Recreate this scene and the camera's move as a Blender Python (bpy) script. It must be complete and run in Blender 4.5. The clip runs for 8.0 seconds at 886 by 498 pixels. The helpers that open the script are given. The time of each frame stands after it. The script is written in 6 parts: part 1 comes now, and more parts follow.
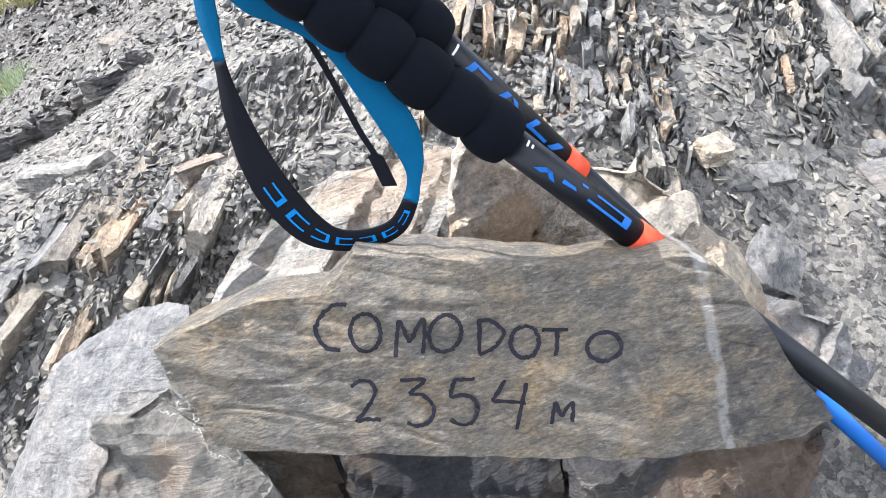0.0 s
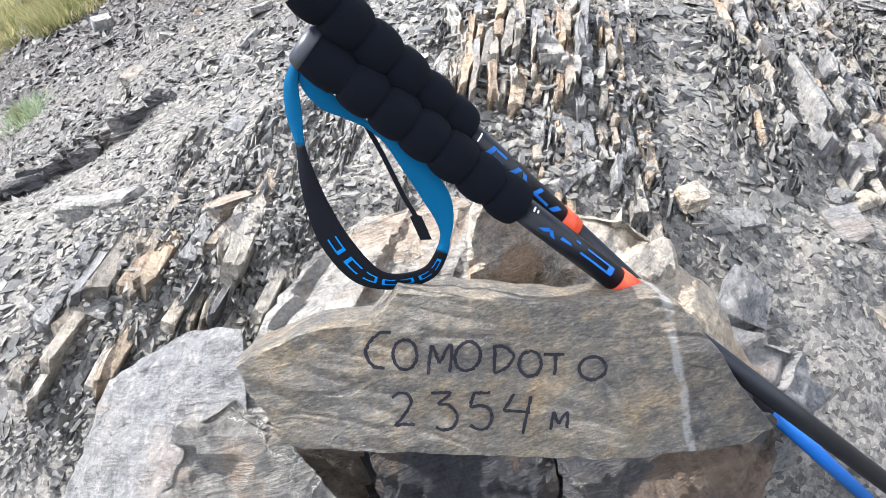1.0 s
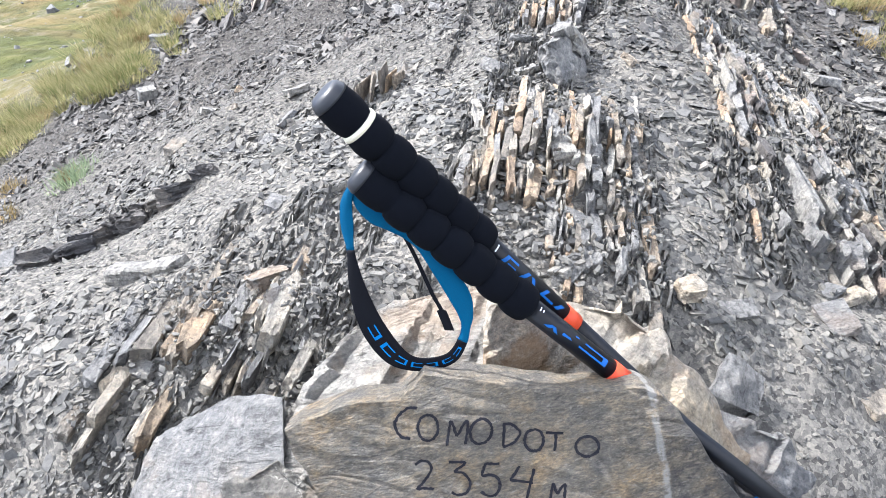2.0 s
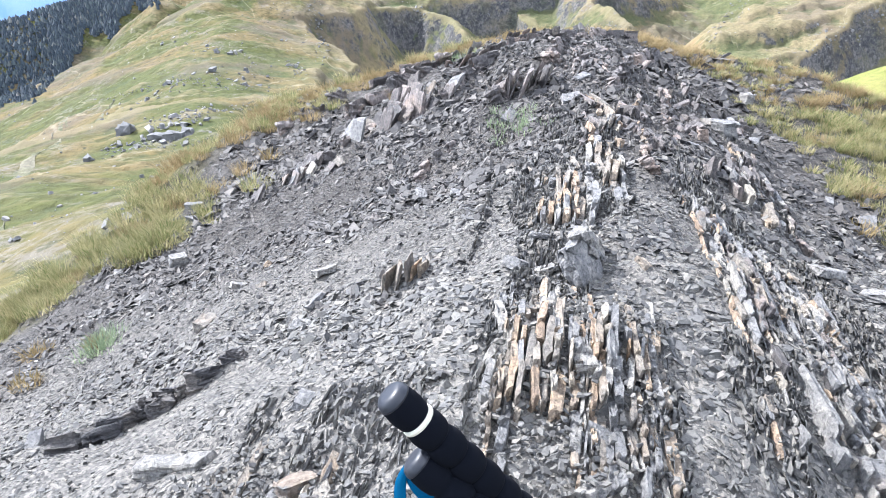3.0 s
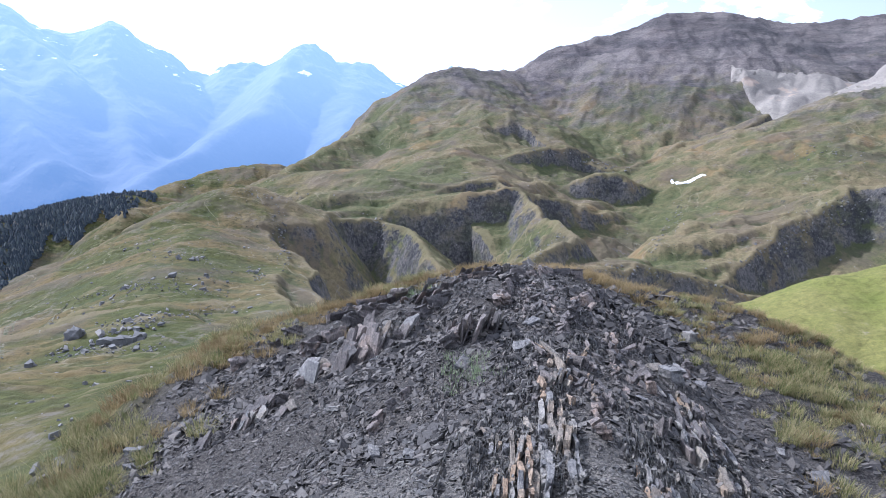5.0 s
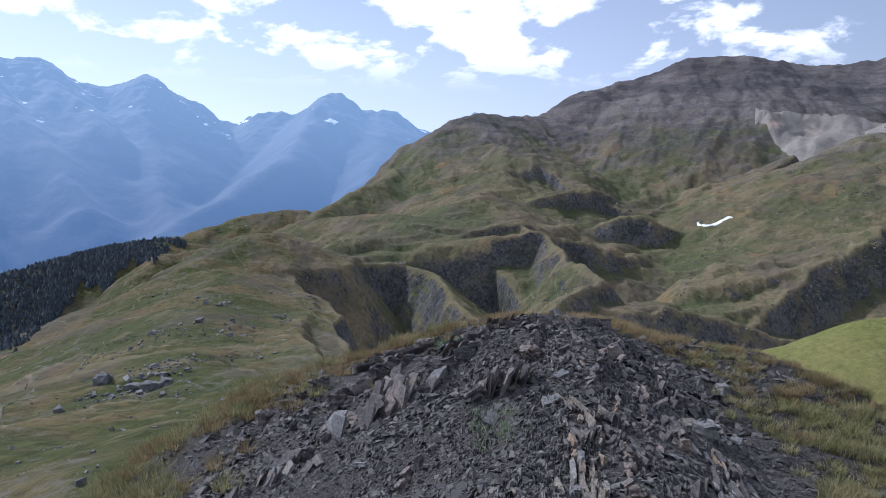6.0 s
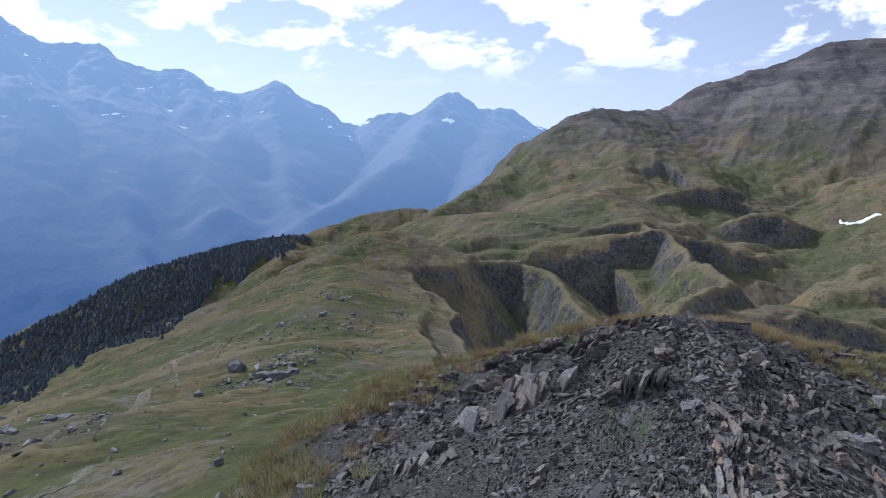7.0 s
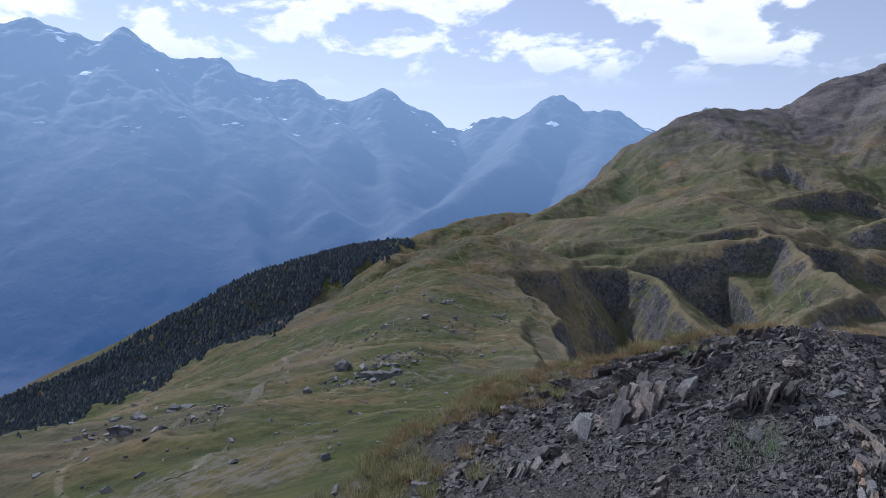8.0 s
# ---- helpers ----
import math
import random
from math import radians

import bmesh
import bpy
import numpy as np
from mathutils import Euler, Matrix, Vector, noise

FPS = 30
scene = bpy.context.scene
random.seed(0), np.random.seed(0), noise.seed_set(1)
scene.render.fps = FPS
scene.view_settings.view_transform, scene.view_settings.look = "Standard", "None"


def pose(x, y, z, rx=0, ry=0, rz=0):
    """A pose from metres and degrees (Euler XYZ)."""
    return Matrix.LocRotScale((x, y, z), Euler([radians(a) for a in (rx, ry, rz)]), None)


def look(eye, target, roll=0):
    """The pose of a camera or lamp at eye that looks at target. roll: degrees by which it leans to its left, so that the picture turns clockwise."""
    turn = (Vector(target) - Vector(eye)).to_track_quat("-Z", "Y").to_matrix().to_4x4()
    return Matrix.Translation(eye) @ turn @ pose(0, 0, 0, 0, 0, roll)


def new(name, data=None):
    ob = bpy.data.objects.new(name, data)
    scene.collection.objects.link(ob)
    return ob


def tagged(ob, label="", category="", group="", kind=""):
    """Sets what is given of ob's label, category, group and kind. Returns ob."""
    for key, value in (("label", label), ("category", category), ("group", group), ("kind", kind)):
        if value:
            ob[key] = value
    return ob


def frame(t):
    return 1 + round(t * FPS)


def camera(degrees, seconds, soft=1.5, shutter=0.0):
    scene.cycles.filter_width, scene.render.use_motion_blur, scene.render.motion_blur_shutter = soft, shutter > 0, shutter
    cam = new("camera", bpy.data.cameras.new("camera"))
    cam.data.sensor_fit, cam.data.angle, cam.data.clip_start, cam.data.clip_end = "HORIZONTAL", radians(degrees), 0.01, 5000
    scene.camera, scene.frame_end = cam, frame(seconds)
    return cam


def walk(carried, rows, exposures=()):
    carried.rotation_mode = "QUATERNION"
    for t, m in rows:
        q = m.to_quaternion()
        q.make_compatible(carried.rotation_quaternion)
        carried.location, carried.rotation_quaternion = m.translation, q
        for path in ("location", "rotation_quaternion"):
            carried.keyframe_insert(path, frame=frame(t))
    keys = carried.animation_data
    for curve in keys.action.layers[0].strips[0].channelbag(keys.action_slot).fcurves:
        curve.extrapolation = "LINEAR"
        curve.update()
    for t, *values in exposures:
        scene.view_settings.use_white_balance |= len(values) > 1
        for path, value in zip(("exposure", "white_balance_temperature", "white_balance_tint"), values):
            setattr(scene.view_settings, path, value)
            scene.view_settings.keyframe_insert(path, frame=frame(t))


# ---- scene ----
cam = camera(66.3, 8.0, soft=0.5)
PATH = [
    (0, (-0.0177, -0.0425, 1.1293), (-0.0354, 1.6272, -0.5381), -2.7),
    (0.5, (-0.0295, -0.0755, 1.1741), (-0.0130, 1.6225, -0.4661), -1.4),
    (1, (-0.0378, -0.1050, 1.2071), (-0.0271, 1.6249, -0.3977), -1.2),
    (1.2, (-0.0389, -0.1145, 1.2189), (0.0035, 1.6308, -0.3693), -0.4),
    (2.3, (-0.0496, -0.1664, 1.3228), (-0.1239, 1.7983, 0.0177), 0.4),
    (2.5, (-0.0578, -0.1617, 1.3523), (-0.1357, 1.8703, 0.1546), 0.8),
    (3, (-0.0755, -0.1558, 1.4125), (-0.1628, 1.9800, 0.4130), 0.5),
    (3.5, (-0.0791, -0.1369, 1.4691), (-0.1546, 2.0721, 0.6419), 0.9),
    (4, (-0.0743, -0.1357, 1.5316), (-0.1062, 2.1370, 0.8956), 1.3),
    (4.5, (-0.0673, -0.1239, 1.5824), (-0.0519, 2.1865, 1.0998), 1.6),
    (4.7, (-0.0661, -0.1227, 1.6024), (-0.0201, 2.1995, 1.1883), 1.5),
    (5.8, (-0.0625, -0.1027, 1.6650), (-0.0566, 2.2503, 1.4809), 0.7),
    (6, (-0.0779, -0.1156, 1.6721), (-0.1227, 2.2373, 1.4986), 0.9),
    (6.5, (-0.1215, -0.1392, 1.6721), (-0.3634, 2.1995, 1.4797), 0.9),
    (7, (-0.1723, -0.1735, 1.6827), (-0.6148, 2.1370, 1.4974), 0.5),
    (7.5, (-0.2053, -0.1794, 1.6803), (-0.8248, 2.0910, 1.5128), 0.4),
    (8, (-0.2360, -0.2277, 1.6815), (-1.0207, 1.9907, 1.5080), 0.4),
]
walk(cam, [(t, look(eye, target, roll)) for t, eye, target, roll in PATH],
     exposures=[(0, 1.8, 6200, 12), (1.2, 1.78, 6150, 12), (2.3, 1.7, 6000, 12), (3.0, 1.68, 5800, 13), (4.0, 1.5, 5480, 18), (4.5, 1.2, 5380, 20), (4.9, 0.74, 5430, 19), (5.5, -0.2, 5550, 16), (6.0, -0.34, 5480, 17), (7.2, -0.34, 5480, 17), (8.0, -0.6, 5480, 17)])

# ---- light: sun low ahead and to the side, clear sky with fair-weather cloud ----
SUN_AZ, SUN_EL = -60.0, 41.0
sun_data = bpy.data.lights.new("sun", "SUN")
sun_data.energy, sun_data.angle, sun_data.color = 5.0, radians(0.55), (1.0, 0.96, 0.89)
sun = new("sun", sun_data)
sun_way = Vector((math.sin(radians(SUN_AZ)) * math.cos(radians(SUN_EL)), math.cos(radians(SUN_AZ)) * math.cos(radians(SUN_EL)), math.sin(radians(SUN_EL))))
sun.matrix_world = look(sun_way * 50, (0, 0, 0))

world = bpy.data.worlds.new("world")
scene.world = world
world.use_nodes = True


class Net:
    """A short hand for node trees."""

    def __init__(self, tree):
        self.tree = tree
        tree.nodes.clear()

    def n(self, kind, inputs=(), operation="", clamp=False, blend="", smooth=False, feature=""):
        node = self.tree.nodes.new(kind)
        if operation:
            node.operation = operation
        if clamp:
            node.use_clamp = True
        if blend:
            node.data_type, node.blend_type = "RGBA", blend
        if smooth:
            node.interpolation_type = "SMOOTHSTEP"
        if feature:
            node.feature = feature
        for key, value in dict(inputs).items():
            if isinstance(value, bpy.types.NodeSocket):
                self.tree.links.new(value, node.inputs[key])
            else:
                node.inputs[key].default_value = value
        return node

    def math(self, op, a, b=0.0, clamp=False):
        return self.n("ShaderNodeMath", {0: a, 1: b}, operation=op, clamp=clamp).outputs[0]

    def mix(self, fac, a, b, blend="MIX"):
        node = self.n("ShaderNodeMix", {}, blend=blend)
        for key, value in ((0, fac), (6, a), (7, b)):
            if isinstance(value, bpy.types.NodeSocket):
                self.tree.links.new(value, node.inputs[key])
            else:
                node.inputs[key].default_value = value if key == 0 else (*value[:3], 1)
        return node.outputs[2]

    def noise(self, vec, scale, detail=6, rough=0.55, out=0, warp=0.0):
        return self.n("ShaderNodeTexNoise", {"Vector": vec, "Scale": scale, "Detail": detail, "Roughness": rough, "Distortion": warp}).outputs[out]

    def ramp(self, fac, stops):
        node = self.n("ShaderNodeValToRGB", {0: fac})
        while len(node.color_ramp.elements) < len(stops):
            node.color_ramp.elements.new(0.5)
        for element, (place, colour) in zip(node.color_ramp.elements, stops):
            element.position = place
            element.color = (*colour, 1) if len(colour) == 3 else colour
        return node.outputs[0]

    def step(self, value, low, high):
        return self.n("ShaderNodeMapRange", {0: value, 1: low, 2: high, 3: 0.0, 4: 1.0}, smooth=True).outputs[0]

    def bump(self, height, strength, distance, normal=None):
        inputs = {"Height": height, "Strength": strength, "Distance": distance}
        if normal is not None:
            inputs["Normal"] = normal
        return self.n("ShaderNodeBump", inputs).outputs[0]

    def scale(self, vec, x, y, z):
        return self.n("ShaderNodeVectorMath", {0: vec, 1: (x, y, z)}, operation="MULTIPLY").outputs[0]

    def surface(self, **inputs):
        names = {key.replace("_", " "): value for key, value in inputs.items()}
        shader = self.n("ShaderNodeBsdfPrincipled", {k: ((*v, 1) if isinstance(v, tuple) and len(v) == 3 and "Color" in k else v) for k, v in names.items()})
        self.n("ShaderNodeOutputMaterial", {0: shader.outputs[0]})
        return shader


def material(name):
    mat = bpy.data.materials.new(name)
    mat.use_nodes = True
    return mat, Net(mat.node_tree)


w = Net(world.node_tree)
sky = w.n("ShaderNodeTexSky")
sky.sky_type, sky.sun_disc, sky.sun_elevation, sky.sun_rotation = "NISHITA", False, radians(SUN_EL), radians(SUN_AZ)
sky.altitude, sky.air_density, sky.dust_density = 2354.0, 1.3, 1.0
way = w.n("ShaderNodeTexCoord").outputs["Generated"]
split = w.n("ShaderNodeSeparateXYZ", {0: way})
up = w.math("MAXIMUM", split.outputs[2], 0.03)
flat = w.n("ShaderNodeCombineXYZ", {0: w.math("DIVIDE", split.outputs[0], w.math("ADD", up, 0.3)), 1: w.math("DIVIDE", split.outputs[1], w.math("ADD", up, 0.3)), 2: 0.0}).outputs[0]
haze = w.math("POWER", 2.718, w.math("MULTIPLY", split.outputs[2], -3.2))
toward = w.n("ShaderNodeVectorMath", {0: way, 1: tuple(sun_way)}, operation="DOT_PRODUCT").outputs["Value"]
scatter = w.n("ShaderNodeMapRange", {0: toward, 1: -0.2, 2: 0.95, 3: 0.4, 4: 1.35}).outputs[0]
glow = w.n("ShaderNodeVectorMath", {0: (11.4, 12.2, 13.4), "Scale": scatter}, operation="SCALE").outputs[0]
air = w.mix(w.math("MULTIPLY", haze, 0.95, True), sky.outputs[0], glow)
cloud_shape = w.noise(flat, 4.2, 10, 0.58, warp=0.25)
cloud_big = w.noise(flat, 0.9, 3, 0.5)
cover = w.math("ADD", w.math("ADD", w.math("MULTIPLY", cloud_shape, 0.7), w.math("MULTIPLY", cloud_big, 0.5)), w.math("MULTIPLY", w.step(toward, 0.5, 0.9), 0.05))
mask = w.math("MULTIPLY", w.step(cover, 0.585, 0.65), w.step(split.outputs[2], 0.15, 0.21))
cloud_tone = w.mix(w.step(cloud_shape, 0.5, 0.8), (15.5, 15.5, 15.6), (12.0, 12.3, 12.8))
heaven = w.mix(w.math("MULTIPLY", mask, 0.92), air, cloud_tone)
back = w.n("ShaderNodeBackground", {0: heaven, 1: 0.11})
w.n("ShaderNodeOutputWorld", {0: back.outputs[0]})

# ---- materials ----
def rock_material(name, tones, scale=1.0, vein=0.0, rough=0.85, banded=0.0, per_island=True, bump_size=0.004, iron=0.0, upright=False):
    """Layered stone: tones is a ramp over the random value of a piece, with stains, rust, grain, cleavage and thin pale veins."""
    mat, m = material(name)
    place = m.n("ShaderNodeNewGeometry").outputs["Position"]
    if per_island:
        pick = m.n("ShaderNodeNewGeometry").outputs["Random Per Island"]
    else:
        pick = m.n("ShaderNodeObjectInfo").outputs["Random"]
    stain = m.noise(place, 9.0 * scale, 5, 0.6)
    grain = m.noise(place, 150.0 * scale, 6, 0.75)
    lean = m.math("ADD", m.math("MULTIPLY", pick, 0.8), m.math("MULTIPLY", m.math("SUBTRACT", stain, 0.4), 0.9 if not per_island else 0.35), True)
    colour = m.ramp(lean, tones)
    colour = m.mix(0.35, colour, m.ramp(grain, [(0.38, (0.3, 0.3, 0.31)), (0.5, (1.0, 1.0, 1.0)), (0.62, (1.6, 1.56, 1.5))]), "MULTIPLY")
    height = m.math("ADD", m.math("MULTIPLY", grain, 0.45), stain)
    if not per_island:
        turned = place if upright else m.n("ShaderNodeMapping", {"Vector": place, "Rotation": (0.5, 0.3, 0.2)}).outputs[0]
        leaf = m.noise(m.scale(turned, 9.0, 3.0, 3.6) if upright else m.scale(turned, 1.5, 2.0, 11.0), 13.0 * scale, 7, 0.7, warp=0.4)
        patch = m.noise(place, 42 * scale, 7, 0.75)
        colour = m.mix(0.4 + banded, colour, m.ramp(leaf, [(0.38, (0.25, 0.24, 0.23)), (0.44, (0.9, 0.89, 0.87)), (0.5, (1.0, 1.0, 0.98)), (0.6, (1.4, 1.36, 1.28))]), "MULTIPLY")
        colour = m.mix(0.6, colour, m.ramp(patch, [(0.36, (0.2, 0.2, 0.2)), (0.45, (0.85, 0.85, 0.85)), (0.53, (1.05, 1.04, 1.02)), (0.63, (1.6, 1.54, 1.44))]), "MULTIPLY")
        height = m.math("ADD", height, m.math("ADD", m.math("MULTIPLY", leaf, 1.6), m.math("MULTIPLY", patch, 2.0)))
        if iron:
            rust = m.step(m.noise(place, 7.5 * scale, 6, 0.65, warp=0.3), 0.5, 0.62)
            colour = m.mix(m.math("MULTIPLY", rust, iron), colour, m.mix(patch, (0.2, 0.105, 0.045), (0.42, 0.27, 0.14)))
    if vein:
        warp = m.n("ShaderNodeVectorMath", {0: place, 1: m.scale(m.noise(place, 22 * scale, 5, 0.65, out=1), 0.06 / scale, 0.06 / scale, 0.06 / scale)}, operation="ADD").outputs[0]
        cells = m.n("ShaderNodeTexVoronoi", {"Vector": warp, "Scale": 24.0 * scale}, feature="DISTANCE_TO_EDGE").outputs[0]
        line = m.math("SUBTRACT", 1.0, m.step(m.math("SUBTRACT", cells, m.math("MULTIPLY", m.math("SUBTRACT", grain, 0.5), 0.05)), 0.0, 0.042))
        line = m.math("MULTIPLY", line, m.step(m.noise(place, 9 * scale, 5, 0.6), 0.47, 0.66))
        colour = m.mix(m.math("MULTIPLY", line, vein), colour, (0.68, 0.65, 0.6))
        height = m.math("ADD", height, m.math("MULTIPLY", line, 0.5))
    m.surface(Base_Color=colour, Roughness=rough, Specular_IOR_Level=0.3, Normal=m.bump(height, 1.0, bump_size * 1.6))
    return mat


SLATE = [(0.0, (0.053, 0.053, 0.052)), (0.25, (0.086, 0.084, 0.081)), (0.6, (0.125, 0.121, 0.11)), (0.82, (0.155, 0.144, 0.127)), (0.94, (0.171, 0.145, 0.111)), (1.0, (0.176, 0.131, 0.09))]
OCHRE = [(0.0, (0.126, 0.120, 0.112)), (0.3, (0.176, 0.160, 0.141)), (0.6, (0.223, 0.192, 0.157)), (0.85, (0.260, 0.202, 0.147)), (1.0, (0.269, 0.185, 0.118))]
# scree tones for y beyond about 1.5, darker than SLATE
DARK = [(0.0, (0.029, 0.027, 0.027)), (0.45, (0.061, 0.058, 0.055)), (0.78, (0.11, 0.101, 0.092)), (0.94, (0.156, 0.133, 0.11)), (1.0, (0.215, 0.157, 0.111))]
PALE = [(0.0, (0.2, 0.198, 0.195)), (0.35, (0.28, 0.27, 0.255)), (0.65, (0.36, 0.33, 0.29)), (0.85, (0.42, 0.35, 0.26)), (1.0, (0.36, 0.26, 0.16))]
scree_mat = rock_material("slate_scree", SLATE, rough=0.7)
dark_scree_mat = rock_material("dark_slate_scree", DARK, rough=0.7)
slab_mat = rock_material("bedding_slab", OCHRE, per_island=False, banded=0.25, upright=True, iron=0.14)
BED = [(0.0, (0.118, 0.119, 0.124)), (0.4, (0.176, 0.175, 0.175)), (0.7, (0.231, 0.221, 0.203)), (1.0, (0.269, 0.227, 0.176))]
slate_mat = rock_material("slate_plate", BED, per_island=False, banded=0.2, rough=0.65, upright=True)
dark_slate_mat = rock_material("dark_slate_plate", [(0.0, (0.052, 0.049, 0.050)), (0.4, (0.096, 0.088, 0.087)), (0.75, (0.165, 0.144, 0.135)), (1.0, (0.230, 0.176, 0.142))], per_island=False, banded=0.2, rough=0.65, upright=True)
ledge_mat = rock_material("dark_ledge", [(0.0, (0.04, 0.04, 0.045)), (0.5, (0.075, 0.073, 0.076)), (1.0, (0.13, 0.118, 0.108))], per_island=False, banded=0.2, rough=0.65)
rust_mat = rock_material("rusty_bedding_slab", [(0.0, (0.2, 0.152, 0.115)), (0.5, (0.27, 0.205, 0.15)), (1.0, (0.3, 0.25, 0.2))], per_island=False, banded=0.25, upright=True, iron=0.22)
pale_mat = rock_material("pale_limestone", PALE, per_island=False, vein=0.12, bump_size=0.007, iron=0.35)
grey_rock_mat = rock_material("grey_limestone", [(0.0, (0.11, 0.113, 0.12)), (0.5, (0.155, 0.157, 0.163)), (1.0, (0.2, 0.192, 0.18))], per_island=False, vein=0.1, bump_size=0.005, iron=0.15)
brown_mat = rock_material("rusty_sandstone", [(0.0, (0.3, 0.17, 0.085)), (0.4, (0.42, 0.28, 0.165)), (0.7, (0.46, 0.38, 0.29)), (1.0, (0.5, 0.47, 0.43))], scale=1.8, per_island=False, bump_size=0.008, iron=0.75)
# dark schist, its tones lowered further to include the shadow beneath the sign
dark_mat = rock_material("shade_darkened_schist", [(0.0, (0.03, 0.033, 0.041)), (0.5, (0.062, 0.063, 0.07)), (1.0, (0.15, 0.122, 0.095))], scale=1.3, vein=0.25, per_island=False, bump_size=0.01, iron=0.3)
veined_mat = rock_material("veined_schist", [(0.0, (0.13, 0.128, 0.128)), (0.5, (0.22, 0.21, 0.195)), (1.0, (0.3, 0.265, 0.215))], scale=1.6, vein=0.95, per_island=False, bump_size=0.009, iron=0.3)


def sign_material():
    """Grey schist with fine oblique cleavage, warm weathering and one quartz vein."""
    mat, m = material("sign_schist")
    place = m.n("ShaderNodeTexCoord").outputs["Object"]
    turn = m.n("ShaderNodeMapping", {"Vector": place, "Rotation": (0, 0, radians(-14))}).outputs[0]
    streak = m.noise(m.scale(turn, 34, 88, 60), 1.9, 10, 0.78, warp=0.9)
    cross = m.noise(m.scale(m.n("ShaderNodeMapping", {"Vector": place, "Rotation": (0, 0, radians(-38))}).outputs[0], 20, 75, 50), 1.6, 8, 0.75, warp=0.8)
    blot = m.noise(place, 21, 7, 0.68)
    grain = m.noise(m.scale(turn, 0.6, 1.3, 1.0), 420, 4, 0.7)
    colour = m.ramp(blot, [(0.33, (0.115, 0.112, 0.112)), (0.45, (0.182, 0.168, 0.148)), (0.55, (0.232, 0.2, 0.156)), (0.66, (0.31, 0.232, 0.145))])
    colour = m.mix(0.65, colour, m.ramp(streak, [(0.36, (0.25, 0.25, 0.28)), (0.45, (0.82, 0.81, 0.8)), (0.53, (1.08, 1.04, 0.98)), (0.62, (2.0, 1.85, 1.6))]), "MULTIPLY")
    colour = m.mix(0.4, colour, m.ramp(cross, [(0.38, (0.4, 0.4, 0.44)), (0.5, (0.98, 0.97, 0.95)), (0.62, (1.5, 1.42, 1.3))]), "MULTIPLY")
    colour = m.mix(0.5, colour, m.ramp(grain, [(0.38, (0.35, 0.35, 0.35)), (0.5, (1.0, 1.0, 1.0)), (0.62, (1.6, 1.56, 1.5))]), "MULTIPLY")
    speck = m.math("MULTIPLY", m.step(m.noise(m.scale(turn, 1.0, 2.4, 1.0), 150, 5, 0.75), 0.56, 0.66), 0.6)
    colour = m.mix(speck, colour, (0.46, 0.42, 0.36))
    xyz = m.n("ShaderNodeSeparateXYZ", {0: place})
    line = m.math("SUBTRACT", xyz.outputs[0], m.math("ADD", 0.161, m.math("MULTIPLY", xyz.outputs[1], -0.2)))
    wob = m.math("MULTIPLY", m.math("SUBTRACT", m.noise(place, 30, 5, 0.7), 0.5), 0.012)
    off = m.math("ABSOLUTE", m.math("ADD", line, wob))
    vein = m.math("MULTIPLY", m.math("SUBTRACT", 1.0, m.step(off, 0.0014, 0.0042)), m.step(m.noise(place, 75, 4, 0.7), 0.36, 0.56))
    dark = m.math("MULTIPLY", m.step(line, 0.0, 0.006), m.math("ADD", 0.3, m.math("MULTIPLY", m.step(m.noise(place, 40, 5, 0.7), 0.42, 0.58), 0.65)))
    colour = m.mix(dark, colour, (0.36, 0.39, 0.47), "MULTIPLY")
    colour = m.mix(m.math("MULTIPLY", vein, 0.7), colour, (0.46, 0.45, 0.44))
    relief = m.math("ADD", m.math("MULTIPLY", streak, 1.2), m.math("ADD", m.math("MULTIPLY", grain, 0.25), m.math("ADD", blot, cross)))
    m.surface(Base_Color=colour, Roughness=0.6, Normal=m.bump(relief, 1.0, 0.015))
    return mat


sign_mat = sign_material()


def plain_material(name, colour, rough=0.5, metal=0.0, grain=0.12, scale=900.0, bump=0.15, coat=0.0):
    mat, m = material(name)
    place = m.n("ShaderNodeTexCoord").outputs["Object"]
    fine = m.noise(place, scale, 3, 0.6)
    wide = m.noise(place, 25.0, 4, 0.6)
    tone = m.mix(grain, colour, m.ramp(m.math("ADD", m.math("MULTIPLY", fine, 0.5), m.math("MULTIPLY", wide, 0.5)), [(0.3, (0.4, 0.4, 0.4)), (0.7, (1.3, 1.3, 1.3))]), "MULTIPLY")
    m.surface(Base_Color=tone, Roughness=rough, Metallic=metal, Coat_Weight=coat, Specular_IOR_Level=0.5 if rough < 0.4 else (0.25 if rough < 0.7 else 0.1), Normal=m.bump(fine, bump, 0.0004))
    return mat


foam_mat = plain_material("black_foam", (0.0017, 0.0025, 0.005), 0.95, grain=0.4, bump=0.5)
shaft_mat = plain_material("black_anodised_tube", (0.0022, 0.0035, 0.007), 0.42, grain=0.15)
blue_mat = plain_material("blue_lacquer", (0.002, 0.085, 0.33), 0.45, grain=0.2)
red_mat = plain_material("red_lacquer", (0.5, 0.055, 0.02), 0.4, grain=0.2)
grey_mat = plain_material("dark_grey_plastic", (0.02, 0.022, 0.028), 0.42, grain=0.2)
white_mat = plain_material("pale_print", (0.6, 0.62, 0.65), 0.6)
cord_mat = plain_material("pale_rubber", (0.55, 0.52, 0.42), 0.7)
webbing_blue = plain_material("blue_webbing", (0.0005, 0.06, 0.135), 0.85, grain=0.3, bump=0.6, scale=1400)
mark_mat = plain_material("blue_yarn", (0.002, 0.12, 0.34), 0.8, grain=0.3)
webbing_dark = plain_material("black_webbing", (0.003, 0.0036, 0.006), 0.75, grain=0.4, bump=0.6, scale=1400)
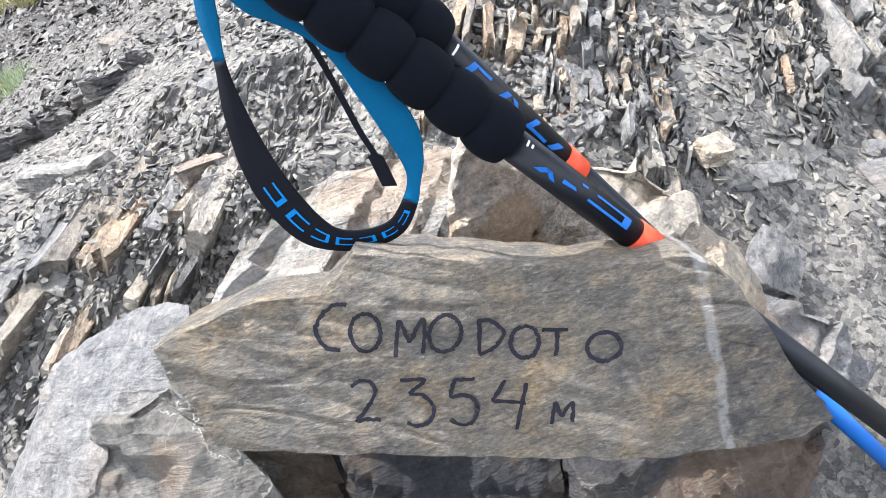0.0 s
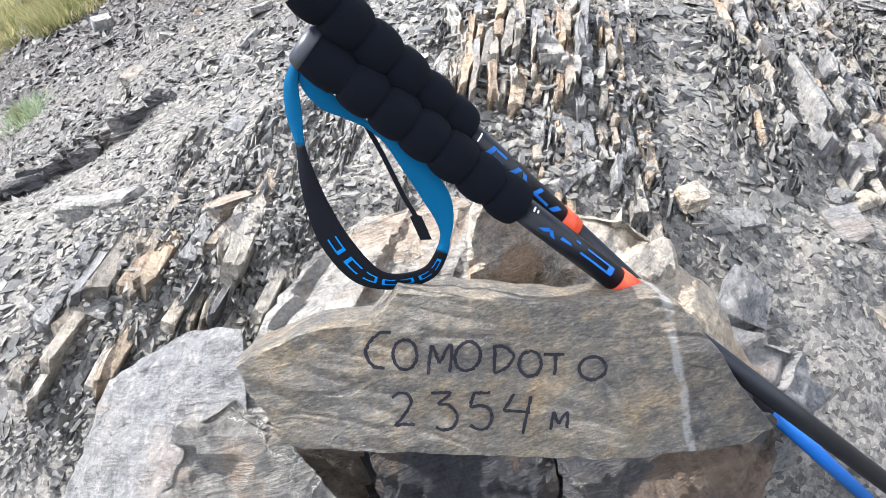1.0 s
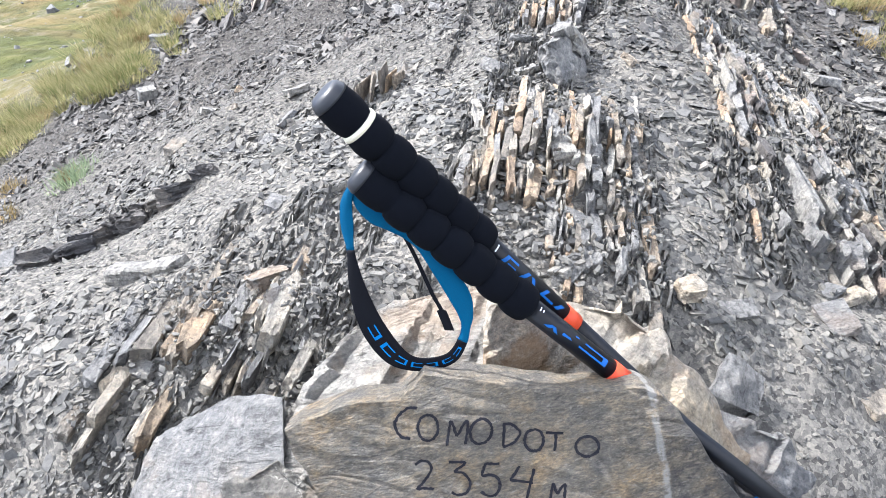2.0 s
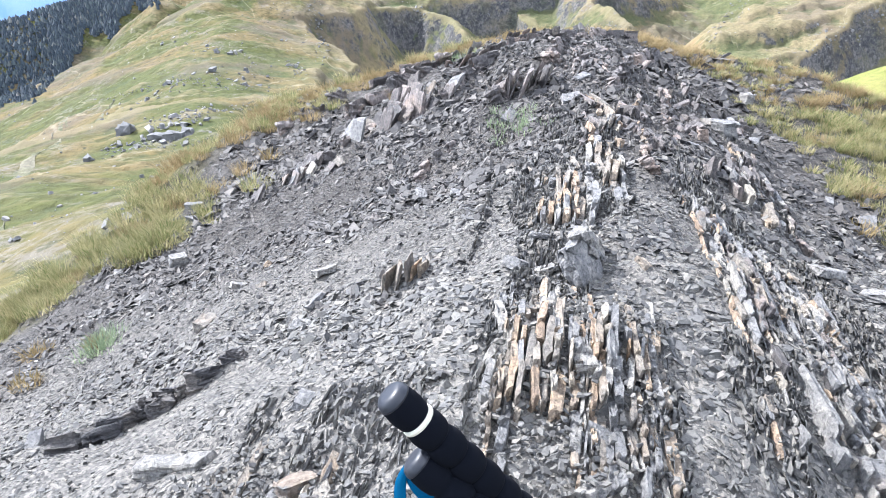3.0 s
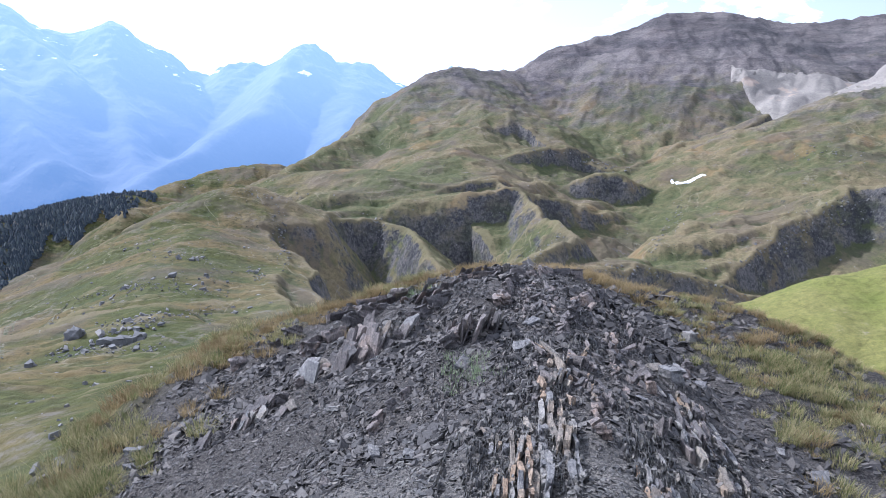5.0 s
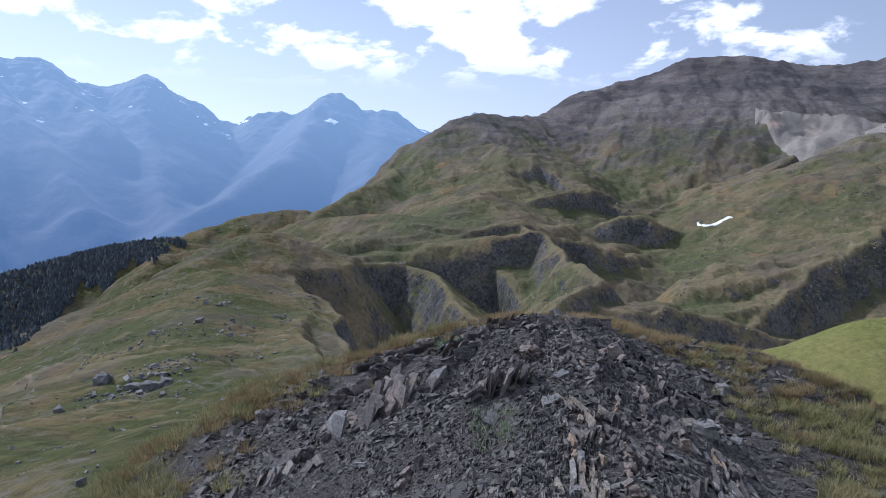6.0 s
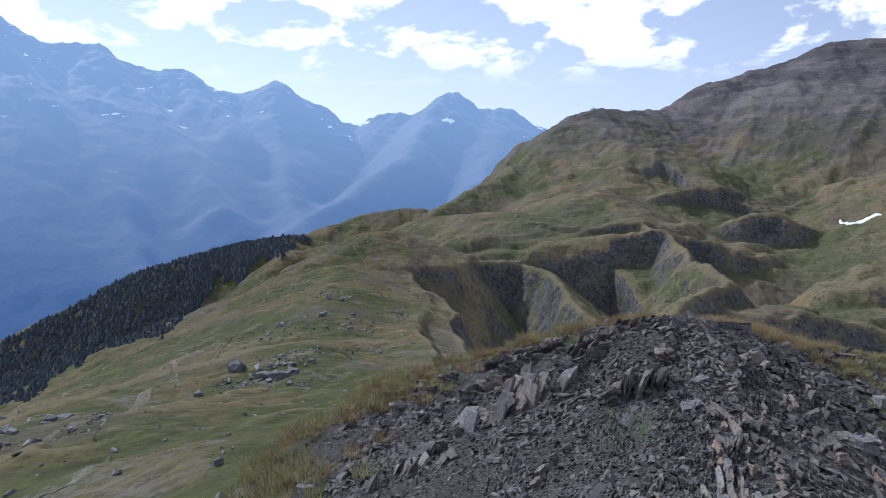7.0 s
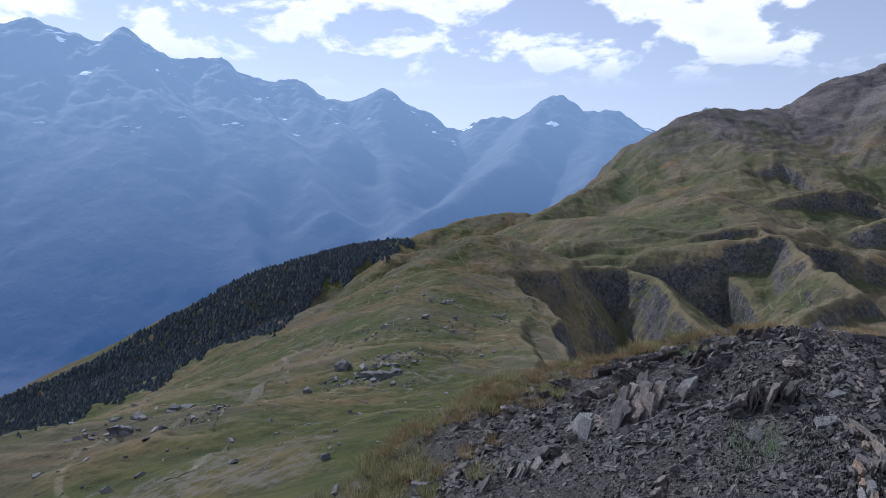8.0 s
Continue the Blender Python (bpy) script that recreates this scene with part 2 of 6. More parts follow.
ink_mat = plain_material("black_marker_ink", (0.004, 0.004, 0.009), 0.6, grain=0.4, scale=300)
steel_mat = plain_material("steel_tip", (0.4, 0.4, 0.4), 0.35, metal=1.0)


def ground_material():
    mat, m = material("gravelly_shale_soil")
    place = m.n("ShaderNodeNewGeometry").outputs["Position"]
    chips = m.n("ShaderNodeTexVoronoi", {"Vector": place, "Scale": 130.0, "Randomness": 1.0})
    chips_fine = m.n("ShaderNodeTexVoronoi", {"Vector": place, "Scale": 420.0, "Randomness": 1.0})
    tone = m.n("ShaderNodeSeparateXYZ", {0: chips.outputs["Color"]}).outputs[0]
    blot = m.noise(place, 1.6, 5, 0.6)
    # soil mix turns darker between y 1.5 and 2.9
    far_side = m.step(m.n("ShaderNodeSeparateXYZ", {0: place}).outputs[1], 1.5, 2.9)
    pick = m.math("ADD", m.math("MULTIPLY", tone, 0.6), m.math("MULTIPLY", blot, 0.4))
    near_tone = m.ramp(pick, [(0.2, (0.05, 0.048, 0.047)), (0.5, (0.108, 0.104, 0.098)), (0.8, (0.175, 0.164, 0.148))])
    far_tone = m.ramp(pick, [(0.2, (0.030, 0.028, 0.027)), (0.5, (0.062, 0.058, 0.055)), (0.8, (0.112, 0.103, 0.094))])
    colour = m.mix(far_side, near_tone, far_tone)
    speck = m.ramp(m.n("ShaderNodeSeparateXYZ", {0: chips_fine.outputs["Color"]}).outputs[1], [(0.0, (0.55, 0.55, 0.55)), (1.0, (1.3, 1.28, 1.22))])
    colour = m.mix(0.6, colour, speck, "MULTIPLY")
    height = m.math("ADD", m.math("MULTIPLY", tone, 1.0), m.math("MULTIPLY", m.n("ShaderNodeSeparateXYZ", {0: chips_fine.outputs["Color"]}).outputs[2], 0.4))
    turf = m.mix(m.noise(place, 6, 4, 0.6), (0.055, 0.06, 0.022), (0.115, 0.095, 0.045))
    xyz = m.n("ShaderNodeSeparateXYZ", {0: place})
    qx = m.math("DIVIDE", m.math("SUBTRACT", xyz.outputs[0], 0.6), 3.0)
    qy = m.math("DIVIDE", m.math("SUBTRACT", xyz.outputs[1], 1.8), 4.3)
    q = m.math("SQRT", m.math("ADD", m.math("MULTIPLY", qx, qx), m.math("MULTIPLY", qy, qy)))
    q = m.math("ADD", q, m.math("MULTIPLY", m.math("SUBTRACT", m.noise(place, 2.2, 4, 0.6), 0.5), 0.3))
    colour = m.mix(m.step(q, 0.95, 1.1), colour, turf)
    m.surface(Base_Color=colour, Roughness=0.92, Specular_IOR_Level=0.15, Normal=m.bump(height, 1.0, 0.011))
    return mat


ground_mat = ground_material()


def hill_material(name, grass, dry, rock, rock_dark, fine=1.0, edge=(0.5, 0.68), alpine=False):
    """Alpine turf on the gentle slopes and bare rock on the steep ones, with dry patches, heath, scars of scree and, high up, brown scree slopes."""
    mat, m = material(name)
    geo = m.n("ShaderNodeNewGeometry")
    place = geo.outputs["Position"]
    steep = m.n("ShaderNodeSeparateXYZ", {0: geo.outputs["Normal"]}).outputs[2]
    big = m.noise(place, 0.006 * fine, 6, 0.6)
    mid = m.noise(place, 0.03 * fine, 6, 0.65)
    small = m.noise(place, 0.25 * fine, 6, 0.7)
    tuft = m.noise(place, 1.6 * fine, 4, 0.7)
    green = m.mix(m.step(m.math("ADD", m.math("MULTIPLY", big, 0.6), m.math("MULTIPLY", mid, 0.4)), 0.42, 0.6), grass, dry)
    green = m.mix(0.4, green, m.ramp(small, [(0.36, (0.35, 0.38, 0.37)), (0.5, (0.97, 0.97, 0.95)), (0.64, (1.45, 1.38, 1.28))]), "MULTIPLY")
    green = m.mix(0.3, green, m.ramp(tuft, [(0.38, (0.35, 0.36, 0.36)), (0.5, (0.95, 0.95, 0.95)), (0.62, (1.4, 1.38, 1.3))]), "MULTIPLY")
    burnt = m.step(m.noise(place, 0.013 * fine, 4, 0.55), 0.6, 0.66)
    green = m.mix(m.math("MULTIPLY", burnt, 0.5), green, (dry[0] * 1.35, dry[1] * 1.1, dry[2] * 0.95))
    stone = m.mix(m.step(m.math("ADD", m.math("MULTIPLY", mid, 0.4), m.math("MULTIPLY", small, 0.6)), 0.4, 0.6), rock_dark, rock)
    stone = m.mix(0.6, stone, m.ramp(m.noise(m.scale(place, 1.0, 1.0, 0.45), 0.6 * fine, 6, 0.75), [(0.36, (0.4, 0.4, 0.42)), (0.5, (0.95, 0.95, 0.95)), (0.64, (1.7, 1.65, 1.55))]), "MULTIPLY")
    bare = m.math("SUBTRACT", 1.0, m.step(m.math("ADD", steep, m.math("MULTIPLY", m.math("SUBTRACT", small, 0.5), 0.4)), edge[0], edge[1]))
    scar = m.math("MULTIPLY", m.step(mid, 0.58, 0.66), m.step(small, 0.5, 0.58))
    bare = m.math("MULTIPLY", bare, m.math("ADD", 0.62, m.math("MULTIPLY", m.step(m.noise(place, 0.045 * fine, 5, 0.65), 0.38, 0.56), 0.38)))
    bare = m.math("MAXIMUM", bare, m.math("MULTIPLY", scar, 0.7))
    if alpine:
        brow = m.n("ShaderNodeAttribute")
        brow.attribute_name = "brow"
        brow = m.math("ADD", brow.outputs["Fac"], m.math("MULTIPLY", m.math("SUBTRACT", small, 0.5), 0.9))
        heath = m.step(m.noise(place, 0.011, 6, 0.65, warp=0.6), 0.5, 0.6)
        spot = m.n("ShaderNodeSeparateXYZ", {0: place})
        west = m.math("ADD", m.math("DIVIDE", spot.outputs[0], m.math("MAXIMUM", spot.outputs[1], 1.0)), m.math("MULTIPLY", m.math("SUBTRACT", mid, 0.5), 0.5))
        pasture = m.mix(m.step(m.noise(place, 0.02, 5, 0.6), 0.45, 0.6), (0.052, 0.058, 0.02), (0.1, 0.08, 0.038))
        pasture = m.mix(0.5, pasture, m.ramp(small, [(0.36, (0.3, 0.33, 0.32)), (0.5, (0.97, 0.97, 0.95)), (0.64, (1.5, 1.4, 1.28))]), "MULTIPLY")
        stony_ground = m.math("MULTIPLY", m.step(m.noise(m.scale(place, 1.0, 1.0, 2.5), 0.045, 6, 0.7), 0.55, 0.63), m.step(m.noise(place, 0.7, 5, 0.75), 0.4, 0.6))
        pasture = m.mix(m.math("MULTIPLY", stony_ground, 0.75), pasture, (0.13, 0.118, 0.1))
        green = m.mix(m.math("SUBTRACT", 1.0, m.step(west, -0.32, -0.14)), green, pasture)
        green = m.mix(m.math("MULTIPLY", heath, 0.55), green, (0.085, 0.07, 0.056))
        # mixes tan in on the brows and dark green in the hollows
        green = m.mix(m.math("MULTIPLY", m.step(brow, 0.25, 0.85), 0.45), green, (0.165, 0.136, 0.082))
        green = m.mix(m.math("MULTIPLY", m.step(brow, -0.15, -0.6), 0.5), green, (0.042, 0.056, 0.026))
        path = m.math("ABSOLUTE", m.math("SUBTRACT", m.noise(place, 0.0085, 3, 0.5, warp=0.5), 0.5))
        trail = m.math("MULTIPLY", m.math("SUBTRACT", 1.0, m.step(path, 0.0012, 0.0042)), m.step(small, 0.38, 0.5))
        green = m.mix(m.math("MULTIPLY", trail, 0.3), green, (0.24, 0.215, 0.16))
        juniper = m.math("MULTIPLY", m.step(m.noise(place, 0.34, 3, 0.6), 0.63, 0.68), m.step(m.noise(place, 0.02, 4, 0.6), 0.48, 0.6))
        green = m.mix(m.math("MULTIPLY", juniper, 0.8), green, (0.02, 0.028, 0.018))
        high = m.n("ShaderNodeSeparateXYZ", {0: place}).outputs[2]
        streak = m.noise(m.scale(place, 1.0, 1.0, 0.22), 0.022, 7, 0.65)
        level = m.math("ADD", high, m.math("MULTIPLY", m.math("SUBTRACT", m.math("ADD", m.math("MULTIPLY", streak, 0.7), m.math("MULTIPLY", big, 0.3)), 0.5), 600.0))
        stony = m.step(level, 20, 240)
        layer = m.noise(m.scale(place, 0.006, 0.006, 0.03), 1.0, 7, 0.7)
        slope_tone = m.mix(m.step(layer, 0.4, 0.6), (0.066, 0.063, 0.074), (0.138, 0.126, 0.13))
        slope_tone = m.mix(0.6, slope_tone, m.ramp(small, [(0.36, (0.35, 0.35, 0.35)), (0.5, (0.95, 0.95, 0.95)), (0.64, (1.6, 1.5, 1.42))]), "MULTIPLY")
        green = m.mix(m.math("MULTIPLY", stony, 0.85), green, slope_tone)
    colour = m.mix(bare, green, stone)
    relief = m.math("ADD", m.math("MULTIPLY", small, 2.6), m.math("ADD", m.math("MULTIPLY", mid, 9.0), m.math("MULTIPLY", tuft, 0.4)))
    m.surface(Base_Color=colour, Roughness=0.95, Specular_IOR_Level=0.08, Normal=m.bump(relief, 0.5, 1.0 / fine))
    return mat


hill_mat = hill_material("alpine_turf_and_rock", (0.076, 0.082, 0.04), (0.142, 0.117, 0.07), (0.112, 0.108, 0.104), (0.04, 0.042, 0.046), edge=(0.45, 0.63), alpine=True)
meadow_mat = hill_material("bright_turf", (0.115, 0.13, 0.035), (0.16, 0.155, 0.055), (0.2, 0.18, 0.14), (0.12, 0.11, 0.1), fine=9.0, edge=(0.2, 0.4))


def far_material():
    """Bare far peaks as a distant backdrop: the blue of kilometres of sunlit air is painted in as emission."""
    mat, m = material("hazed_far_peaks")
    geo = m.n("ShaderNodeNewGeometry")
    place = geo.outputs["Position"]
    mid = m.noise(place, 0.004, 8, 0.65)
    small = m.noise(place, 0.03, 6, 0.7)
    # rock kept near black so the painted haze outweighs its sunlit relief
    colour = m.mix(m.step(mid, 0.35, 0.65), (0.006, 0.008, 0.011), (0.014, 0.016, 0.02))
    colour = m.mix(0.5, colour, m.ramp(small, [(0.3, (0.5, 0.5, 0.5)), (0.7, (1.2, 1.2, 1.2))]), "MULTIPLY")
    high = m.n("ShaderNodeSeparateXYZ", {0: place}).outputs[2]
    snow = m.math("MULTIPLY", m.step(m.noise(m.scale(place, 1.0, 1.0, 3.0), 0.006, 5, 0.6), 0.655, 0.67), m.step(high, 230, 400))
    colour = m.mix(m.math("MULTIPLY", snow, 0.8), colour, (0.7, 0.72, 0.75))
    shader = m.surface(Base_Color=colour, Roughness=0.95, Normal=m.bump(m.math("ADD", m.math("MULTIPLY", mid, 60.0), m.math("MULTIPLY", small, 6.0)), 0.35, 1.0))
    # haze put into the emission: deep blue below, paler with height
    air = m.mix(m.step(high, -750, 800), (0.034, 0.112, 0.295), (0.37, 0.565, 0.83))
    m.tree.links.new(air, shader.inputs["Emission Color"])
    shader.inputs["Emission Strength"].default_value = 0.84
    return mat


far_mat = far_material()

# ---- building helpers ----
def part(name, bm, mat, parent=None, label="", smooth=False):
    """Links a bmesh as one mesh object, under a thing or a part."""
    mesh = bpy.data.meshes.new(name)
    bm.to_mesh(mesh)
    bm.free()
    return part_mesh(name, mesh, mat, parent, label, smooth)


def part_mesh(name, mesh, mat, parent=None, label="", smooth=False):
    for one in mat if isinstance(mat, (list, tuple)) else [mat]:
        mesh.materials.append(one)
    if smooth:
        mesh.polygons.foreach_set("use_smooth", [True] * len(mesh.polygons))
    ob = new(name, mesh)
    if parent is not None:
        ob.parent = parent
    if label:
        ob["label"] = label
    return ob


def grid_mesh(name, xs, ys, zs):
    """A sheet from 2-D arrays of places."""
    rows, cols = xs.shape
    index = np.arange(rows * cols).reshape(rows, cols)
    quads = np.stack([index[:-1, :-1], index[:-1, 1:], index[1:, 1:], index[1:, :-1]], -1).reshape(-1, 4)
    mesh = bpy.data.meshes.new(name)
    mesh.vertices.add(rows * cols)
    mesh.vertices.foreach_set("co", np.stack([xs, ys, zs], -1).astype(np.float32).ravel())
    mesh.loops.add(quads.size)
    mesh.loops.foreach_set("vertex_index", quads.astype(np.int32).ravel())
    mesh.polygons.add(len(quads))
    mesh.polygons.foreach_set("loop_start", np.arange(0, quads.size, 4, dtype=np.int32))
    mesh.polygons.foreach_set("use_smooth", np.ones(len(quads), dtype=bool))
    mesh.update(calc_edges=True)
    return mesh


def hash2(ix, iy, seed):
    h = np.sin(ix * 127.1 + iy * 311.7 + seed * 74.7) * 43758.5453
    return h - np.floor(h)


def value_noise(x, y, seed=0):
    ix, iy = np.floor(x), np.floor(y)
    fx, fy = x - ix, y - iy
    fx, fy = fx * fx * fx * (fx * (fx * 6 - 15) + 10), fy * fy * fy * (fy * (fy * 6 - 15) + 10)
    a, b = hash2(ix, iy, seed), hash2(ix + 1, iy, seed)
    c, d = hash2(ix, iy + 1, seed), hash2(ix + 1, iy + 1, seed)
    return (a * (1 - fx) + b * fx) * (1 - fy) + (c * (1 - fx) + d * fx) * fy - 0.5


def fractal(x, y, size, octaves=5, seed=0, gain=0.5, ridged=False):
    total, amp = 0.0, 1.0
    for k in range(octaves):
        ca, sa = math.cos(0.6 * k + seed), math.sin(0.6 * k + seed)
        v = value_noise((x * ca - y * sa) / size + 17.3 * k, (x * sa + y * ca) / size - 9.1 * k, seed + k)
        total = total + amp * ((0.5 - np.abs(v) * 2) if ridged else v * 2)
        amp, size = amp * gain, size * 0.5
    return total


def smooth_step(v, a, b):
    t = np.clip((v - a) / (b - a), 0, 1)
    return t * t * (3 - 2 * t)


# ---- the summit ridge underfoot ----
CREST = ((-3.0, -0.4), (-0.6, -0.05), (0.1, 0.35), (0.6, 0.6), (1.3, 0.67), (2.8, 0.68), (4.6, 0.73), (5.4, 0.73), (6.2, 0.62), (9.0, -0.6), (14.0, -4.0))


def ground_z(x, y):
    """Height of the bare ridge: a rounded crest running away from the cairn, steeper on its sides and falling off past the turf."""
    x, y = np.asarray(x, float), np.asarray(y, float)
    crest = np.interp(y, [c[0] for c in CREST], [c[1] for c in CREST])
    u = x - (0.25 + 0.1 * y)
    grip = 0.45 + 0.55 * smooth_step(y, 0.4, 1.7)
    left = (0.44 - 0.18 * smooth_step(y, 2.5, 5.6)) * (np.sqrt(u * u + 0.09) - 0.3) * grip
    right = 0.43 * (1 - np.exp(-(u / 0.75) ** 2)) * grip * (1 - 0.45 * smooth_step(y, 3.6, 5.4))
    q = np.sqrt(((x - 0.6) / np.where(x < 0.6, 3.2, 2.6)) ** 2 + ((y - 1.8) / 4.3) ** 2)
    past = np.maximum(q - 1.0, 0)
    fall = past * past / (past + 0.12) * 3.4
    rough = 0.05 * fractal(x, y, 0.9, 4, 3) + 0.018 * fractal(x, y, 0.16, 3, 8)
    return crest - np.where(u < 0, left, right) - fall + rough


# ---- the mountains around: crests as bearing, elevation angle and distance from the summit ----
EYE_Z = 1.67


def place_of(az, el, r):
    a = radians(az)
    return (r * math.sin(a), r * math.cos(a), EYE_Z + r * math.tan(radians(el)))


def spur(x, y, crest, left, right, soft=10.0, reach=1e9, beyond=0.7, left_reach=None):
    """Height of a spur: the crest line's height less the fall with the distance from it, by its own slope on each side, steeper past its reach."""
    pts = [place_of(*c) for c in crest]
    best = np.full(x.shape, -1e9)
    near = np.full(x.shape, 1e9)
    out = np.zeros(x.shape)
    for (x0, y0, z0), (x1, y1, z1) in zip(pts[:-1], pts[1:]):
        dx, dy = x1 - x0, y1 - y0
        length = math.hypot(dx, dy)
        t = np.clip(((x - x0) * dx + (y - y0) * dy) / length ** 2, 0, 1)
        ex, ey = x - x0 - t * dx, y - y0 - t * dy
        d = np.hypot(ex, ey)
        side = (dx * ey - dy * ex) / length
        lean = smooth_step(side / (np.abs(d) + 1e-6), -0.5, 0.5)
        slope = right * (1 - lean) + left * lean
        h = z0 + (z1 - z0) * t - slope * (np.sqrt(d * d + soft * soft) - soft) - beyond * np.maximum(d - (reach if left_reach is None else reach + (left_reach - reach) * smooth_step(lean, 0.9, 1.0)), 0)
        best = np.maximum(best, h)
    return best


def soft_max(a, b, k):
    h = np.clip(0.5 + 0.5 * (a - b) / k, 0, 1)
    return b * (1 - h) + a * h + k * h * (1 - h)


SHOULDER = [(-14, -28, 14), (-18, -21, 45), (-21, -18.5, 100), (-22, -15.6, 180), (-23, -12.2, 280), (-21.5, -8.8, 400), (-19.5, -6.0, 560)]
KNOLL = [(-18.5, -5.0, 640), (-17.0, -4.0, 670), (-15.2, -3.1, 690), (-14.4, -3.2, 700)]
RIM = [(-13, -18.5, 70), (-14, -15.0, 150), (-13.6, -13.0, 240), (-13.3, -11.2, 330), (-13.0, -9.4, 440), (-12.4, -7.4, 570), (-12.2, -5.2, 690), (-11.2, -4.6, 722), (-9.7, -5.1, 735), (-8.3, -6.0, 750), (-6.3, -7.1, 770), (-4.8, -7.5, 790)]
MAIN_WEST = [(-24, -4.8, 900), (-18.9, -3.8, 980), (-14.4, -2.9, 1050), (-10.8, -0.6, 1200), (-8.0, 0.7, 1290), (-5.2, 2.5, 1420), (-2.1, 5.2, 1520), (-0.5, 5.9, 1580), (1.6, 6.7, 1620), (3.4, 7.0, 1680), (5.6, 7.0, 1740)]
MAIN_EAST = [(5.6, 7.0, 1740), (7.7, 7.4, 1800), (10.4, 8.7, 1860), (13.5, 9.5, 1920), (16.7, 10.3, 1950), (17.9, 11.1, 1960), (20.0, 11.0, 1990), (22.0, 11.2, 2020), (25.5, 10.4, 2080), (28.0, 9.9, 2120), (34, 10.5, 2200), (50, 9, 2300)]
DOME = [(1.6, 6.8, 1600), (2.6, 4.6, 1440), (2.6, 2.4, 1270), (1.5, 0.6, 1100), (0.5, -0.6, 1000)]
BENCH = [(-4.3, -5.4, 770), (-2.4, -4.6, 800), (0.1, -3.1, 838), (1.1, -2.3, 850), (3.2, -2.1, 858), (5.5, -2.3, 875)]
PLATEAU = [(-11.0, -1.8, 1000), (-7.0, -1.5, 950), (-3.5, -1.6, 905)]
HEADWALL = [(6.6, -2.9, 800), (8.4, -3.3, 820), (11.0, -3.5, 845), (12.7, -4.2, 860), (13.9, -5.6, 865), (15.3, -7.2, 865)]
RIBS = [([(-4.3, -5.4, 770), (-2.1, -6.3, 725), (-0.6, -7.5, 680), (1.2, -9.0, 630), (2.7, -9.9, 600)], 0.85, 2.2),
        ([(5.5, -2.3, 870), (7.7, -3.6, 770), (9.0, -5.2, 700)], 2.2, 1.6),
        ([(9.0, -5.2, 700), (11.4, -6.3, 625), (10.0, -7.2, 580), (7.4, -9.4, 520)], 2.2, 1.2),
        ([(2.6, -3.0, 846), (2.9, -4.6, 822), (3.1, -6.8, 795)], 2.0, 2.0)]
CRAGS = [[(8.4, 0.2, 1080), (9.5, 0.5, 1100), (12.3, 0.8, 1160), (15.7, -0.6, 1210)], [(16.0, -1.2, 1000), (19.1, -2.6, 1045), (20.0, -3.1, 1060)],
         [(17.5, -1.0, 1140), (19.5, 0.2, 1210), (22.0, 1.7, 1300), (25.5, 3.7, 1420)], [(7.7, 6.7, 1775), (10.4, 7.7, 1830), (13.5, 8.3, 1885), (17.0, 8.9, 1905)],
         [(13.0, -8.8, 560), (15.2, -9.0, 570), (16.0, -8.1, 580), (19.8, -9.0, 605), (25.3, -9.8, 640)]]
EAST = [(42, 8, 1600), (34, 7, 1500), (31.6, 6.0, 1430), (29.4, 4.1, 1340), (27.6, 3.4, 1300), (25.8, 2.6, 1250), (24.0, 1.1, 1200), (22.0, -1.0, 1120), (21.0, -3.5, 1000), (20.2, -5.2, 900), (18.9, -8.3, 720)]
EAST_LOW = [(48, 2, 900), (32.1, -1.9, 850), (29.6, -3.7, 800), (27.7, -4.8, 760), (25.6, -7.3, 700), (23.5, -9.2, 660)]
WOODS = [(-64, -17.0, 820), (-53, -14.6, 850), (-46.6, -12.6, 900), (-40.3, -9.2, 950), (-33.7, -5.9, 1000), (-27.7, -4.2, 1060), (-24.0, -3.7, 1090), (-21.0, -3.9, 1120)]
BEYOND = [(-27, -4.6, 1300), (-21, -2.9, 1350), (-17.6, -1.5, 1400), (-13.1, -1.3, 1400), (-10, -2.2, 1400)]
TREE_LINE = [(-64, -21), (-53, -17.9), (-49.6, -17.0), (-46.6, -15.6), (-42.1, -14.6), (-40.4, -13.0), (-37.4, -11.7), (-32.9, -11.0), (-30.1, -7.8), (-27.3, -6.6), (-25.9, -5.7), (-22.5, -4.2)]


